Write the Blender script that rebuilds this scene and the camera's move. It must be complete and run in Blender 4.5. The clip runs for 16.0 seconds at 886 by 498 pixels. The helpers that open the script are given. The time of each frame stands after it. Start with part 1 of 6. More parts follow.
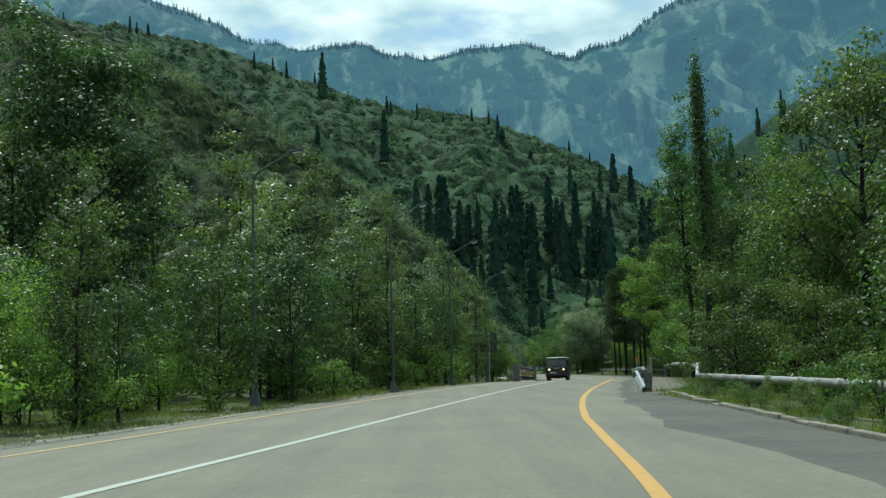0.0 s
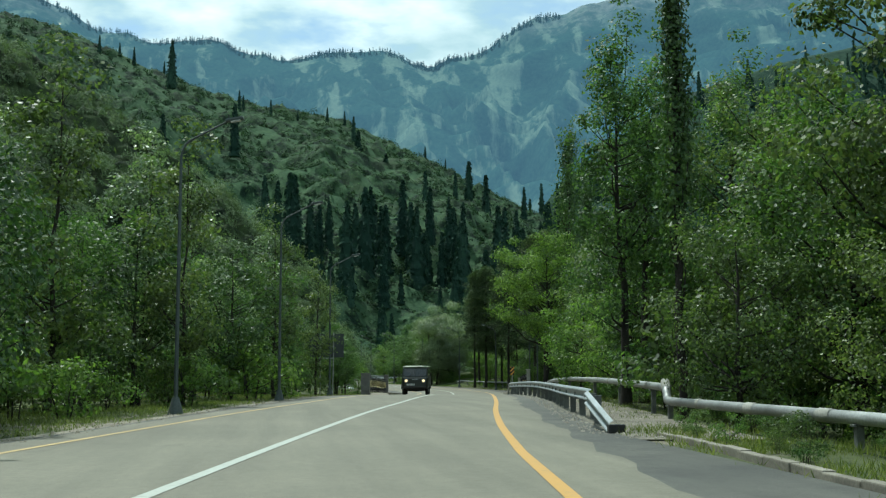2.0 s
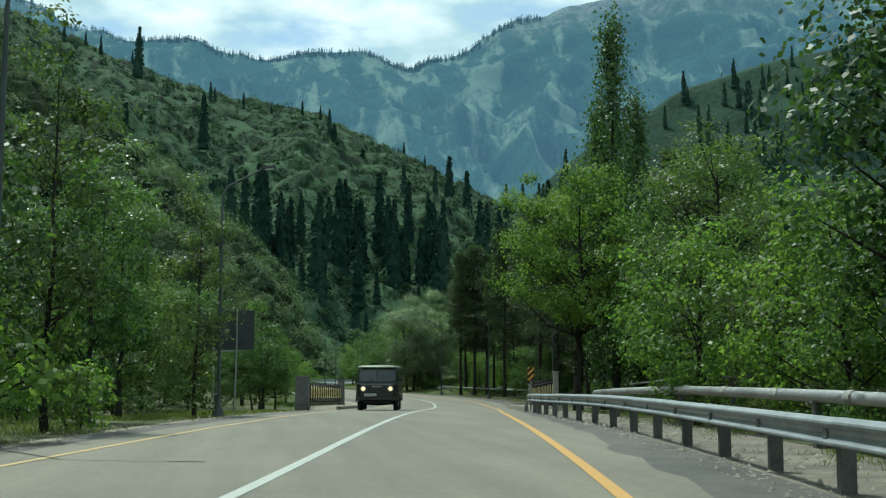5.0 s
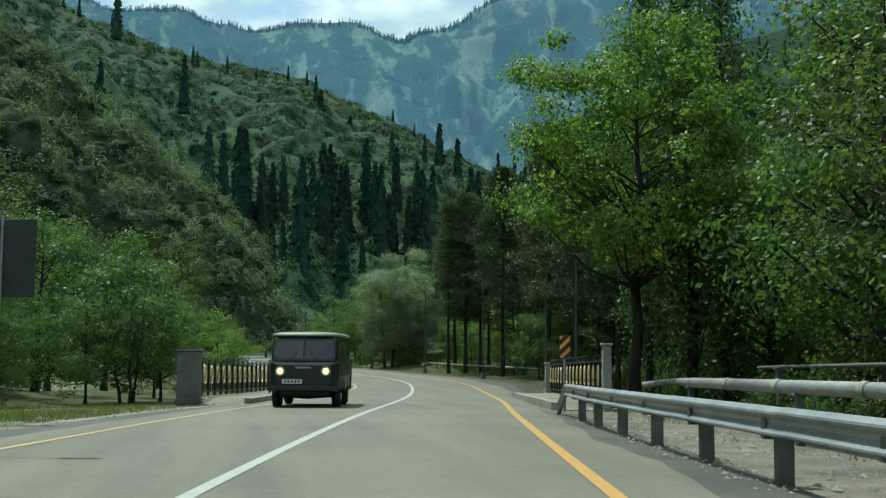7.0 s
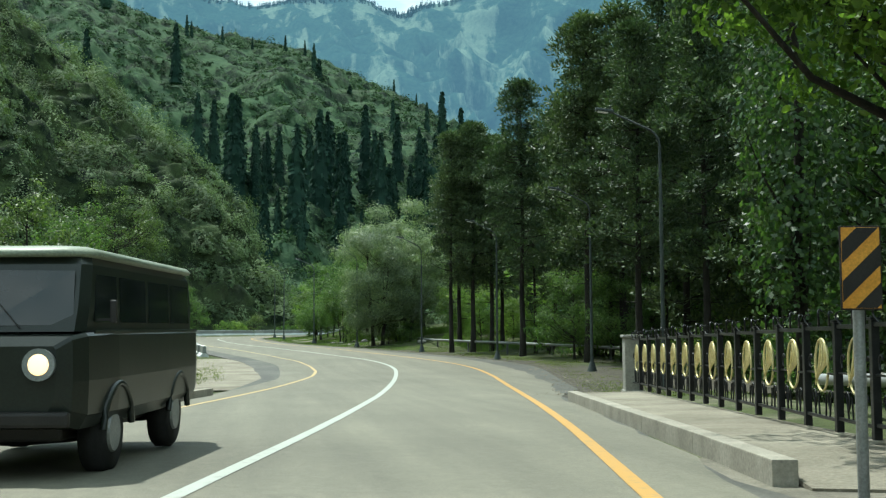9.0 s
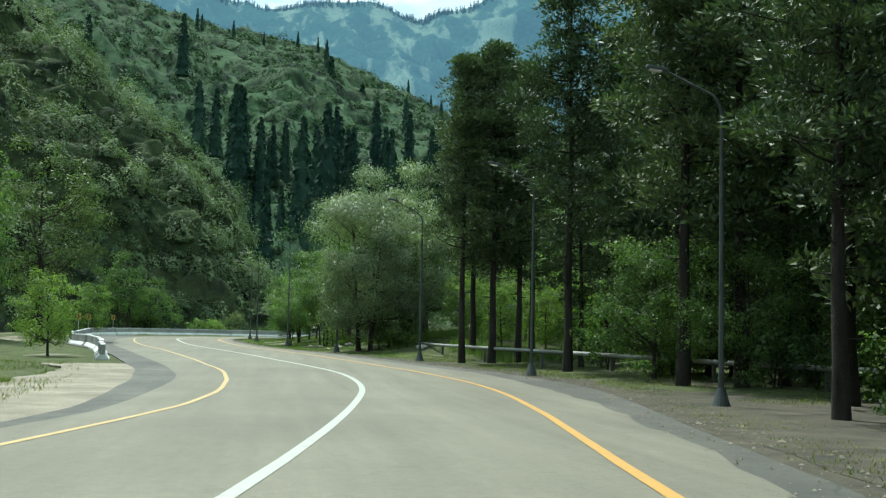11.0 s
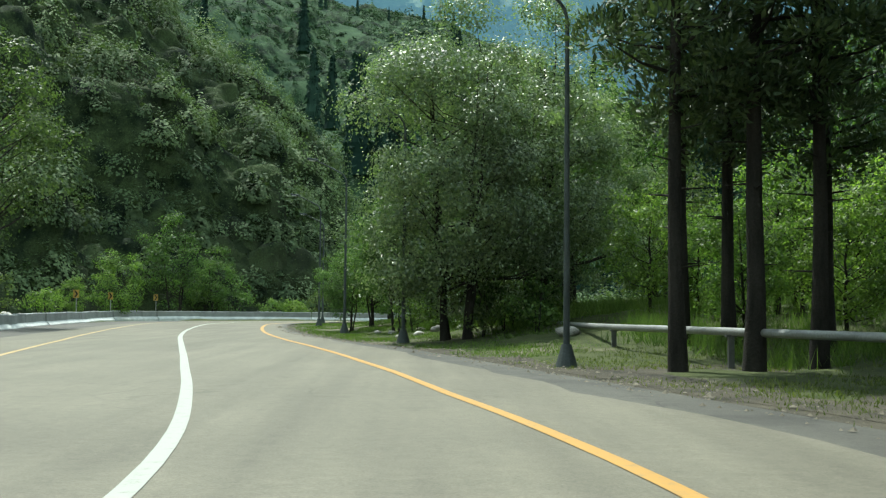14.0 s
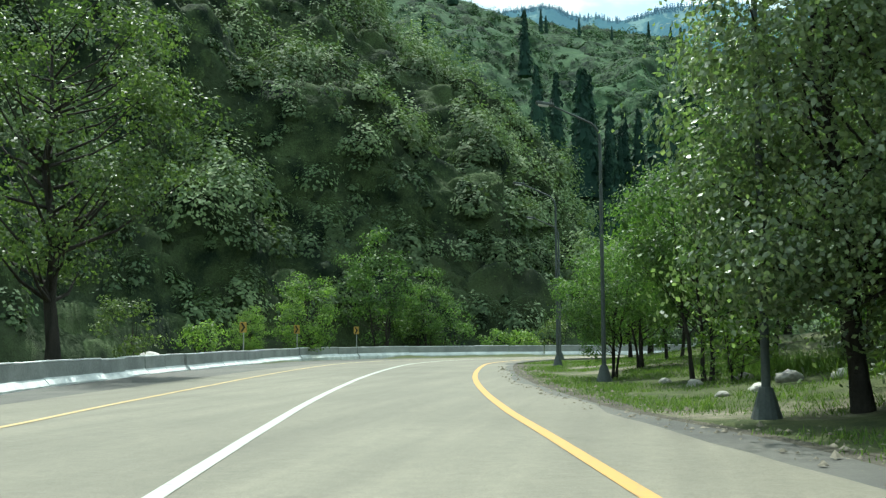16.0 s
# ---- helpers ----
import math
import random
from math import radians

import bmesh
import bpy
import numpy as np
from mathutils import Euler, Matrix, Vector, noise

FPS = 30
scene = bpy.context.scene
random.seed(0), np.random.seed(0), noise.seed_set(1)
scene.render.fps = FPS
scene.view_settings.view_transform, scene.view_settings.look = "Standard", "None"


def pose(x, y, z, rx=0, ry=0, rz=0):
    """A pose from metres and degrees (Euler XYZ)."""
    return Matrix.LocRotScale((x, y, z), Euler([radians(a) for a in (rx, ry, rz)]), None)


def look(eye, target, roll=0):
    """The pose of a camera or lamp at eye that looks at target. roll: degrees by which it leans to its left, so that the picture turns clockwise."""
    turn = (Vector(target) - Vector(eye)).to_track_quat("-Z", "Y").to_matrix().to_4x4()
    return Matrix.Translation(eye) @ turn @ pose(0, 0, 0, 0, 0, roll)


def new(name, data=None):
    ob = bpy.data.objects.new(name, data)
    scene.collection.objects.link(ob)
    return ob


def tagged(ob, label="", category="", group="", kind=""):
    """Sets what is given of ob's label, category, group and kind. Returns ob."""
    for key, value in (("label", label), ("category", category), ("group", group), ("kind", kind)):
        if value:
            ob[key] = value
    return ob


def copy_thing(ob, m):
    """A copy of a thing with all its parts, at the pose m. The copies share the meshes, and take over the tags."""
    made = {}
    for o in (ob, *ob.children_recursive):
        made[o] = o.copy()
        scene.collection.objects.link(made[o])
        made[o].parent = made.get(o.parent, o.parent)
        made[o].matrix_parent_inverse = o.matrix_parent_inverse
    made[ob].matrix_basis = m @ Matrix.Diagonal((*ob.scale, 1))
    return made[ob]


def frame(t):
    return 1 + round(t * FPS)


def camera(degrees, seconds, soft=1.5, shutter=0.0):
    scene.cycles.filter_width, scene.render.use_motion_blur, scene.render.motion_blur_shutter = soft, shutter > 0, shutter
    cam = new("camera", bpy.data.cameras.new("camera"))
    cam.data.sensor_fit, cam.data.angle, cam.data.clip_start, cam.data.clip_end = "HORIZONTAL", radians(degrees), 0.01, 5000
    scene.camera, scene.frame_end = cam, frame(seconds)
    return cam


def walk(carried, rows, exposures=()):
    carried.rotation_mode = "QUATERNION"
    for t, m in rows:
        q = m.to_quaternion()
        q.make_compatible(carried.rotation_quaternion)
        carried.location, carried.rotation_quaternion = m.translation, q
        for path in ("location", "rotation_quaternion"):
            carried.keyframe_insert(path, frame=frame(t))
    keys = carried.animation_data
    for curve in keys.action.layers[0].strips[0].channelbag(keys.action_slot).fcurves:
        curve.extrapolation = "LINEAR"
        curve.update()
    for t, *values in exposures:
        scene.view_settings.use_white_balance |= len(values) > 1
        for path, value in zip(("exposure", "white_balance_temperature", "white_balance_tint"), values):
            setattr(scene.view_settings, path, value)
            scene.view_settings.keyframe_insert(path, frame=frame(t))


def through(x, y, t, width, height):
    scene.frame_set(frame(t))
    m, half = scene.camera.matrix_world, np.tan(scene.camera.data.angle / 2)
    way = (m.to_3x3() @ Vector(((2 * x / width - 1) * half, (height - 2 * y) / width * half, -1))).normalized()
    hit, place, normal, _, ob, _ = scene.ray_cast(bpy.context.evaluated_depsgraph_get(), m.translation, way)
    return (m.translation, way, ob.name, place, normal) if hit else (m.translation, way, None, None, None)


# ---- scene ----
cam = camera(43.0, 16.0, soft=1.3)
# seconds, metres x y z, degrees rx ry rz
ROWS = [
    (0, 0.000, -0.000, 1.058, 95.976, 1.748, -0.000),
    (0.5, 0.030, 4.356, 1.074, 96.918, 1.341, -2.508),
    (0.7, 0.074, 6.094, 1.082, 96.751, 1.106, -3.605),
    (1, 0.169, 8.697, 1.085, 96.152, 0.730, -4.953),
    (1.5, 0.451, 13.030, 1.128, 95.906, 0.219, -6.728),
    (2, 0.842, 17.389, 1.115, 96.256, 0.176, -7.804),
    (2.3, 1.130, 20.065, 1.111, 96.642, -0.118, -8.175),
    (2.5, 1.333, 21.867, 1.124, 97.025, -0.106, -8.070),
    (3, 1.917, 26.407, 1.078, 97.165, -0.236, -8.365),
    (3.5, 2.556, 31.057, 1.097, 96.613, -0.038, -8.850),
    (4, 3.233, 35.770, 1.120, 96.603, -0.328, -8.755),
    (4.2, 3.473, 37.658, 1.090, 96.622, -0.059, -8.614),
    (6.3, 7.058, 58.317, 1.101, 95.550, -0.391, -9.300),
    (6.5, 7.415, 60.352, 1.100, 95.368, -0.463, -9.220),
    (7, 8.308, 65.432, 1.102, 95.154, -0.303, -9.440),
    (7.5, 9.212, 70.370, 1.052, 94.968, 0.098, -9.444),
    (8, 10.132, 75.312, 1.005, 94.915, -0.107, -9.162),
    (8.5, 11.034, 80.413, 0.886, 94.325, 0.148, -9.093),
    (9, 11.945, 85.572, 0.830, 93.979, 0.332, -9.143),
    (11.3, 15.897, 109.186, 0.341, 94.612, -1.267, -8.642),
    (11.5, 16.277, 111.328, 0.297, 94.714, -0.945, -8.347),
    (11.8, 16.845, 114.551, 0.228, 94.655, -0.746, -8.206),
    (12, 17.144, 116.699, 0.173, 94.185, -0.363, -8.066),
    (12.5, 17.939, 122.051, 0.124, 92.947, -0.089, -7.092),
    (13, 18.561, 127.308, 0.112, 93.244, -0.557, -4.961),
    (13.3, 18.790, 130.343, 0.138, 94.120, -0.708, -3.581),
    (13.5, 18.951, 132.314, 0.093, 94.250, -0.778, -3.153),
    (14, 19.274, 137.100, 0.075, 93.605, -0.538, -1.708),
    (14.5, 19.210, 141.762, 0.137, 94.039, -0.006, 0.404),
    (15, 18.913, 146.295, 0.192, 94.794, 0.140, 3.259),
    (15.5, 18.284, 150.814, 0.217, 95.176, 0.145, 7.199),
    (16, 17.449, 155.377, 0.306, 95.144, 0.329, 9.913),
]
walk(cam, [(t, pose(x, y, z, rx, ry, rz)) for t, x, y, z, rx, ry, rz in ROWS], [(0.0, 0.10, 5850, -5), (2.5, 0.20, 5850, -4), (4.0, 0.16, 5850, -4), (7.0, 0.16, 5900, -3), (8.5, 0.32, 5950, -2), (9.0, 0.66, 6000, -2), (12.0, 0.70, 5950, -1), (13.0, 0.74, 6050, 1), (13.5, 0.62, 5950, -1), (14.2, 0.70, 6150, 1), (16.0, 0.88, 6000, -2)])

# ---- world and sun ----
SUN_AZ, SUN_EL = -28.0, 65.0  # degrees from +y towards +x, and above the horizon


def build_world():
    w = bpy.data.worlds.new("sky")
    scene.world = w
    w.use_nodes = True
    nt = w.node_tree
    nt.nodes.clear()
    n = nt.nodes.new
    out, bg, bg2, mix = n("ShaderNodeOutputWorld"), n("ShaderNodeBackground"), n("ShaderNodeBackground"), n("ShaderNodeMixShader")
    sky = n("ShaderNodeTexSky")
    sky.sky_type, sky.sun_disc = "NISHITA", False
    sky.sun_elevation, sky.sun_rotation = radians(SUN_EL), radians(SUN_AZ)
    sky.altitude, sky.dust_density = 1500, 1.5
    bg.inputs[1].default_value = 0.15
    tc, mp, no, ra = n("ShaderNodeTexCoord"), n("ShaderNodeMapping"), n("ShaderNodeTexNoise"), n("ShaderNodeValToRGB")
    mp.inputs["Scale"].default_value = (3.2, 3.2, 8.0)
    no.inputs["Scale"].default_value, no.inputs["Detail"].default_value, no.inputs["Roughness"].default_value = 1.7, 6, 0.55
    ra.color_ramp.elements[0].position, ra.color_ramp.elements[1].position = 0.25, 0.46
    no2, ra2 = n("ShaderNodeTexNoise"), n("ShaderNodeValToRGB")
    no2.inputs["Scale"].default_value, no2.inputs["Detail"].default_value = 3.4, 5
    ra2.color_ramp.elements[0].position, ra2.color_ramp.elements[1].position = 0.38, 0.66
    ra2.color_ramp.elements[0].color, ra2.color_ramp.elements[1].color = (0.43, 0.56, 0.60, 1), (0.86, 0.91, 0.89, 1)
    bg2.inputs[1].default_value = 1.16
    k = nt.links.new
    k(sky.outputs[0], bg.inputs[0])
    k(tc.outputs["Generated"], mp.inputs[0])
    k(mp.outputs[0], no.inputs["Vector"])
    k(mp.outputs[0], no2.inputs["Vector"])
    k(no.outputs["Fac"], ra.inputs[0])
    k(no2.outputs["Fac"], ra2.inputs[0])
    k(ra2.outputs[0], bg2.inputs[0])
    k(ra.outputs[0], mix.inputs[0])
    k(bg.outputs[0], mix.inputs[1])
    k(bg2.outputs[0], mix.inputs[2])
    k(mix.outputs[0], out.inputs[0])
    lamp = bpy.data.lights.new("sun", "SUN")
    lamp.energy, lamp.angle, lamp.color = 4.2, radians(0.6), (1.0, 0.955, 0.87)
    a, e = radians(SUN_AZ), radians(SUN_EL)
    d = Vector((math.sin(a) * math.cos(e), math.cos(a) * math.cos(e), math.sin(e)))
    ob = new("sun", lamp)
    ob.matrix_world = look(d * 100, (0, 0, 0))


build_world()


# ---- materials ----
class Nodes:
    """A small builder for procedural materials."""

    def __init__(self, name, rough=0.8, metal=0.0, spec=0.5):
        self.mat = bpy.data.materials.new(name)
        self.mat.use_nodes = True
        self.nt = self.mat.node_tree
        self.bsdf = self.nt.nodes["Principled BSDF"]
        self.out = self.nt.nodes["Material Output"]
        self.bsdf.inputs["Roughness"].default_value = rough
        self.bsdf.inputs["Metallic"].default_value = metal
        self.bsdf.inputs["Specular IOR Level"].default_value = spec
        self.geo = self.nt.nodes.new("ShaderNodeNewGeometry")

    def link(self, a, b):
        self.nt.links.new(a, b)

    def coords(self, scale=(1, 1, 1)):
        m = self.nt.nodes.new("ShaderNodeMapping")
        m.inputs["Scale"].default_value = scale
        self.link(self.geo.outputs["Position"], m.inputs[0])
        return m.outputs[0]

    def noise(self, scale, detail=4, rough=0.55, squash=(1, 1, 1)):
        t = self.nt.nodes.new("ShaderNodeTexNoise")
        t.inputs["Scale"].default_value, t.inputs["Detail"].default_value, t.inputs["Roughness"].default_value = scale, detail, rough
        self.link(self.coords(squash), t.inputs["Vector"])
        return t.outputs["Fac"]

    def ramp(self, fac, stops):
        r = self.nt.nodes.new("ShaderNodeValToRGB")
        e = r.color_ramp.elements
        while len(e) < len(stops):
            e.new(0.5)
        for el, (p, c) in zip(e, stops):
            el.position, el.color = p, (*c, 1) if len(c) == 3 else c
        self.link(fac, r.inputs[0])
        return r.outputs[0]

    def mix(self, fac, a, b, mode="MIX"):
        m = self.nt.nodes.new("ShaderNodeMix")
        m.data_type, m.blend_type = "RGBA", mode
        for sock, v in ((m.inputs[0], fac), (m.inputs[6], a), (m.inputs[7], b)):
            if isinstance(v, (int, float)):
                sock.default_value = v
            elif isinstance(v, tuple):
                sock.default_value = (*v, 1)
            else:
                self.link(v, sock)
        return m.outputs[2]

    def bump(self, fac, strength=0.3, dist=0.02):
        b = self.nt.nodes.new("ShaderNodeBump")
        b.inputs["Strength"].default_value, b.inputs["Distance"].default_value = strength, dist
        self.link(fac, b.inputs["Height"])
        self.link(b.outputs[0], self.bsdf.inputs["Normal"])

    def colour(self, c):
        if isinstance(c, tuple):
            self.bsdf.inputs["Base Color"].default_value = (*c, 1)
        else:
            self.link(c, self.bsdf.inputs["Base Color"])
        return self

    def rough(self, sock):
        self.link(sock, self.bsdf.inputs["Roughness"])


def surface(name, lo, hi, scale=1.0, fine=30.0, rough=0.8, metal=0.0, bump=0.25, dist=0.01, spec=0.4, squash=(1, 1, 1)):
    """Two-scale mottled surface between two colours."""
    m = Nodes(name, rough, metal, spec)
    big, small = m.noise(scale, 4, 0.6, squash), m.noise(fine, 3)
    c = m.ramp(big, [(0.3, lo), (0.7, hi)])
    g = m.ramp(small, [(0.25, (0.72, 0.72, 0.72)), (0.75, (1.18, 1.18, 1.18))])
    m.colour(m.mix(1.0, c, g, "MULTIPLY"))
    m.bump(small, bump, dist)
    return m.mat


def leaf_material(name, dark, light, gloss=0.5, through=0.5, patch_scale=0.35, patchy=0.3, shine=0.28):
    m = Nodes(name, gloss, 0.0, shine)
    info = m.nt.nodes.new("ShaderNodeObjectInfo")
    c = m.ramp(m.geo.outputs["Random Per Island"], [(0.0, dark), (0.55, tuple((a + b) / 2 for a, b in zip(dark, light))), (1.0, light)])
    tone = m.ramp(info.outputs["Random"], [(0.0, (0.8, 0.85, 0.8)), (1.0, (1.15, 1.1, 1.0))])
    lo, hi = 1 - patchy, 1 + patchy
    patch = m.ramp(m.noise(patch_scale, 3), [(0.32, (lo, lo * 1.04, lo * 1.06)), (0.68, (hi, hi * 0.97, hi * 0.88))])
    c = m.mix(1.0, m.mix(1.0, c, tone, "MULTIPLY"), patch, "MULTIPLY")
    m.colour(c)
    tr = m.nt.nodes.new("ShaderNodeBsdfTranslucent")
    mx = m.nt.nodes.new("ShaderNodeMixShader")
    m.link(m.mix(1.0, c, (1.1, 1.3, 0.58), "MULTIPLY"), tr.inputs[0])
    mx.inputs[0].default_value = through
    m.link(m.bsdf.outputs[0], mx.inputs[1])
    m.link(tr.outputs[0], mx.inputs[2])
    m.link(mx.outputs[0], m.out.inputs[0])
    return m.mat


def asphalt_material(name, lo, hi, fine=55.0, worn=0.0):
    m = Nodes(name, 0.75, 0.0, 0.4)
    big = m.noise(0.22, 5, 0.6)
    streak = m.noise(1.5, 4, 0.6, (1, 0.05, 1))
    grain = m.noise(fine, 3, 0.7)
    c = m.ramp(big, [(0.3, lo), (0.7, hi)])
    c = m.mix(1.0, c, m.ramp(streak, [(0.3, (0.80, 0.80, 0.80)), (0.7, (1.14, 1.14, 1.14))]), "MULTIPLY")
    c = m.mix(1.0, c, m.ramp(grain, [(0.25, (0.62, 0.62, 0.62)), (0.75, (1.3, 1.3, 1.3))]), "MULTIPLY")
    c = m.mix(1.0, c, m.ramp(m.noise(7.0, 5, 0.7), [(0.3, (0.86, 0.86, 0.86)), (0.7, (1.13, 1.13, 1.13))]), "MULTIPLY")
    cell = m.nt.nodes.new("ShaderNodeTexVoronoi")
    cell.feature = "DISTANCE_TO_EDGE"
    cell.inputs["Scale"].default_value = 0.55
    wob = m.nt.nodes.new("ShaderNodeTexNoise")
    wob.inputs["Scale"].default_value, wob.inputs["Detail"].default_value = 1.1, 5
    m.link(m.coords(), wob.inputs["Vector"])
    m.link(m.mix(0.35, m.coords(), wob.outputs["Color"], "ADD"), cell.inputs["Vector"])
    thin = m.ramp(cell.outputs["Distance"], [(0.004, (1, 1, 1)), (0.011, (0, 0, 0))])
    some = m.ramp(m.noise(0.13, 3), [(0.58 - worn, (0, 0, 0)), (0.70 - worn, (0.7, 0.7, 0.7))])
    c = m.mix(m.mix(1.0, thin, some, "MULTIPLY"), c, tuple(v * 0.5 for v in lo))
    spots = m.ramp(m.noise(0.9, 5, 0.7), [(0.62 - worn, (0, 0, 0)), (0.72 - worn, (0.45, 0.45, 0.45))])
    c = m.mix(spots, c, tuple(v * 0.62 for v in lo))
    m.colour(c)
    m.bump(grain, 0.35, 0.01)
    return m.mat


def line_material(name, paint, under):
    m = Nodes(name, 0.6, 0.0, 0.4)
    wear = m.noise(7.0, 6, 0.75)
    m.colour(m.mix(m.ramp(wear, [(0.30, (0.75, 0.75, 0.75)), (0.46, (0, 0, 0))]), paint, under))
    return m.mat


def ground_material(name):
    m = Nodes(name, 0.95, 0.0, 0.2)
    n1, n2, n3 = m.noise(0.16, 5, 0.6), m.noise(2.2, 4), m.noise(26.0, 3)
    grass = m.ramp(n2, [(0.3, (0.034, 0.046, 0.017)), (0.7, (0.078, 0.092, 0.034))])
    dirt = m.ramp(n2, [(0.3, (0.13, 0.115, 0.085)), (0.7, (0.25, 0.225, 0.175))])
    c = m.mix(m.ramp(n1, [(0.55, (0, 0, 0)), (0.66, (1, 1, 1))]), grass, dirt)
    m.colour(m.mix(1.0, c, m.ramp(n3, [(0.25, (0.6, 0.6, 0.6)), (0.75, (1.3, 1.3, 1.3))]), "MULTIPLY"))
    m.bump(n3, 0.6, 0.04)
    return m.mat


def hill_material(name, dark, light, soil, soil_at=0.64, scale=0.06):
    m = Nodes(name, 0.95, 0.0, 0.1)
    n1, n2, n3 = m.noise(scale, 6, 0.65), m.noise(scale * 9, 5, 0.6), m.noise(scale * 2.1, 5, 0.6, (1, 1, 0.5))
    c = m.ramp(n2, [(0.32, dark), (0.68, light)])
    c = m.mix(m.ramp(n3, [(soil_at, (0, 0, 0)), (soil_at + 0.1, (1, 1, 1))]), c, soil)
    c = m.mix(1.0, c, m.ramp(n1, [(0.3, (0.7, 0.75, 0.75)), (0.7, (1.2, 1.2, 1.1))]), "MULTIPLY")
    m.colour(c)
    m.bump(n2, 0.8, 1.5)
    return m.mat


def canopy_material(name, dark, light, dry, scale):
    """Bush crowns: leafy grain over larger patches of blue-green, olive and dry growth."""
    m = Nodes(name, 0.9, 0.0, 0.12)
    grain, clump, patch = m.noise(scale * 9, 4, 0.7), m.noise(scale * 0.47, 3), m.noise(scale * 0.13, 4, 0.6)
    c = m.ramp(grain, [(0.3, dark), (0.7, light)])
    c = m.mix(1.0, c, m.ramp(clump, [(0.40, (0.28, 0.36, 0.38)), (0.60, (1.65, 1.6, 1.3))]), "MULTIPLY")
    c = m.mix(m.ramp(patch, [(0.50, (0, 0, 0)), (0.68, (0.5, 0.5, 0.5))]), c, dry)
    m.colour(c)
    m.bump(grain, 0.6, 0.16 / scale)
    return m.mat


def mountain_material(name):
    """Dark spruce forest with pale meadow couloirs down the fall line; airlight of a backdrop 3 km away, painted in as
    emission.
    """
    m = Nodes(name, 1.0, 0.0, 0.0)
    n1 = m.noise(0.017, 6, 0.62, (1.0, 0.25, 0.13))
    n2 = m.noise(0.035, 5, 0.7, (1, 1, 0.45))
    fleck = m.noise(0.11, 4, 0.7)
    hgt = m.nt.nodes.new("ShaderNodeSeparateXYZ")
    m.link(m.geo.outputs["Position"], hgt.inputs[0])
    sub = m.nt.nodes.new("ShaderNodeMath")
    sub.operation = "MULTIPLY_ADD"
    sub.inputs[1].default_value = 0.30
    m.link(n2, sub.inputs[0])
    m.link(n1, sub.inputs[2])
    forest = m.ramp(fleck, [(0.35, (0.010, 0.026, 0.022)), (0.65, (0.024, 0.050, 0.034))])
    meadow = m.ramp(fleck, [(0.3, (0.060, 0.092, 0.066)), (0.7, (0.105, 0.138, 0.098))])
    c = m.mix(m.ramp(sub.outputs[0], [(0.665, (0, 0, 0)), (0.75, (1, 1, 1))]), forest, meadow)
    rock = m.ramp(n2, [(0.35, (0.05, 0.06, 0.055)), (0.7, (0.15, 0.155, 0.14))])
    high = m.nt.nodes.new("ShaderNodeMapRange")
    high.inputs[1].default_value, high.inputs[2].default_value = 860, 1010
    m.link(hgt.outputs[2], high.inputs[0])
    hm = m.nt.nodes.new("ShaderNodeMath")
    hm.operation = "MULTIPLY"
    m.link(high.outputs[0], hm.inputs[0])
    m.link(m.ramp(n2, [(0.35, (0.2, 0.2, 0.2)), (0.6, (1, 1, 1))]), hm.inputs[1])
    c = m.mix(hm.outputs[0], c, rock)
    m.colour(c)
    # the blue haze of distance is a glow of the surface itself
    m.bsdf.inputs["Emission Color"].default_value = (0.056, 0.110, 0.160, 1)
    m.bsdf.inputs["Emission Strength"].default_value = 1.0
    return m.mat


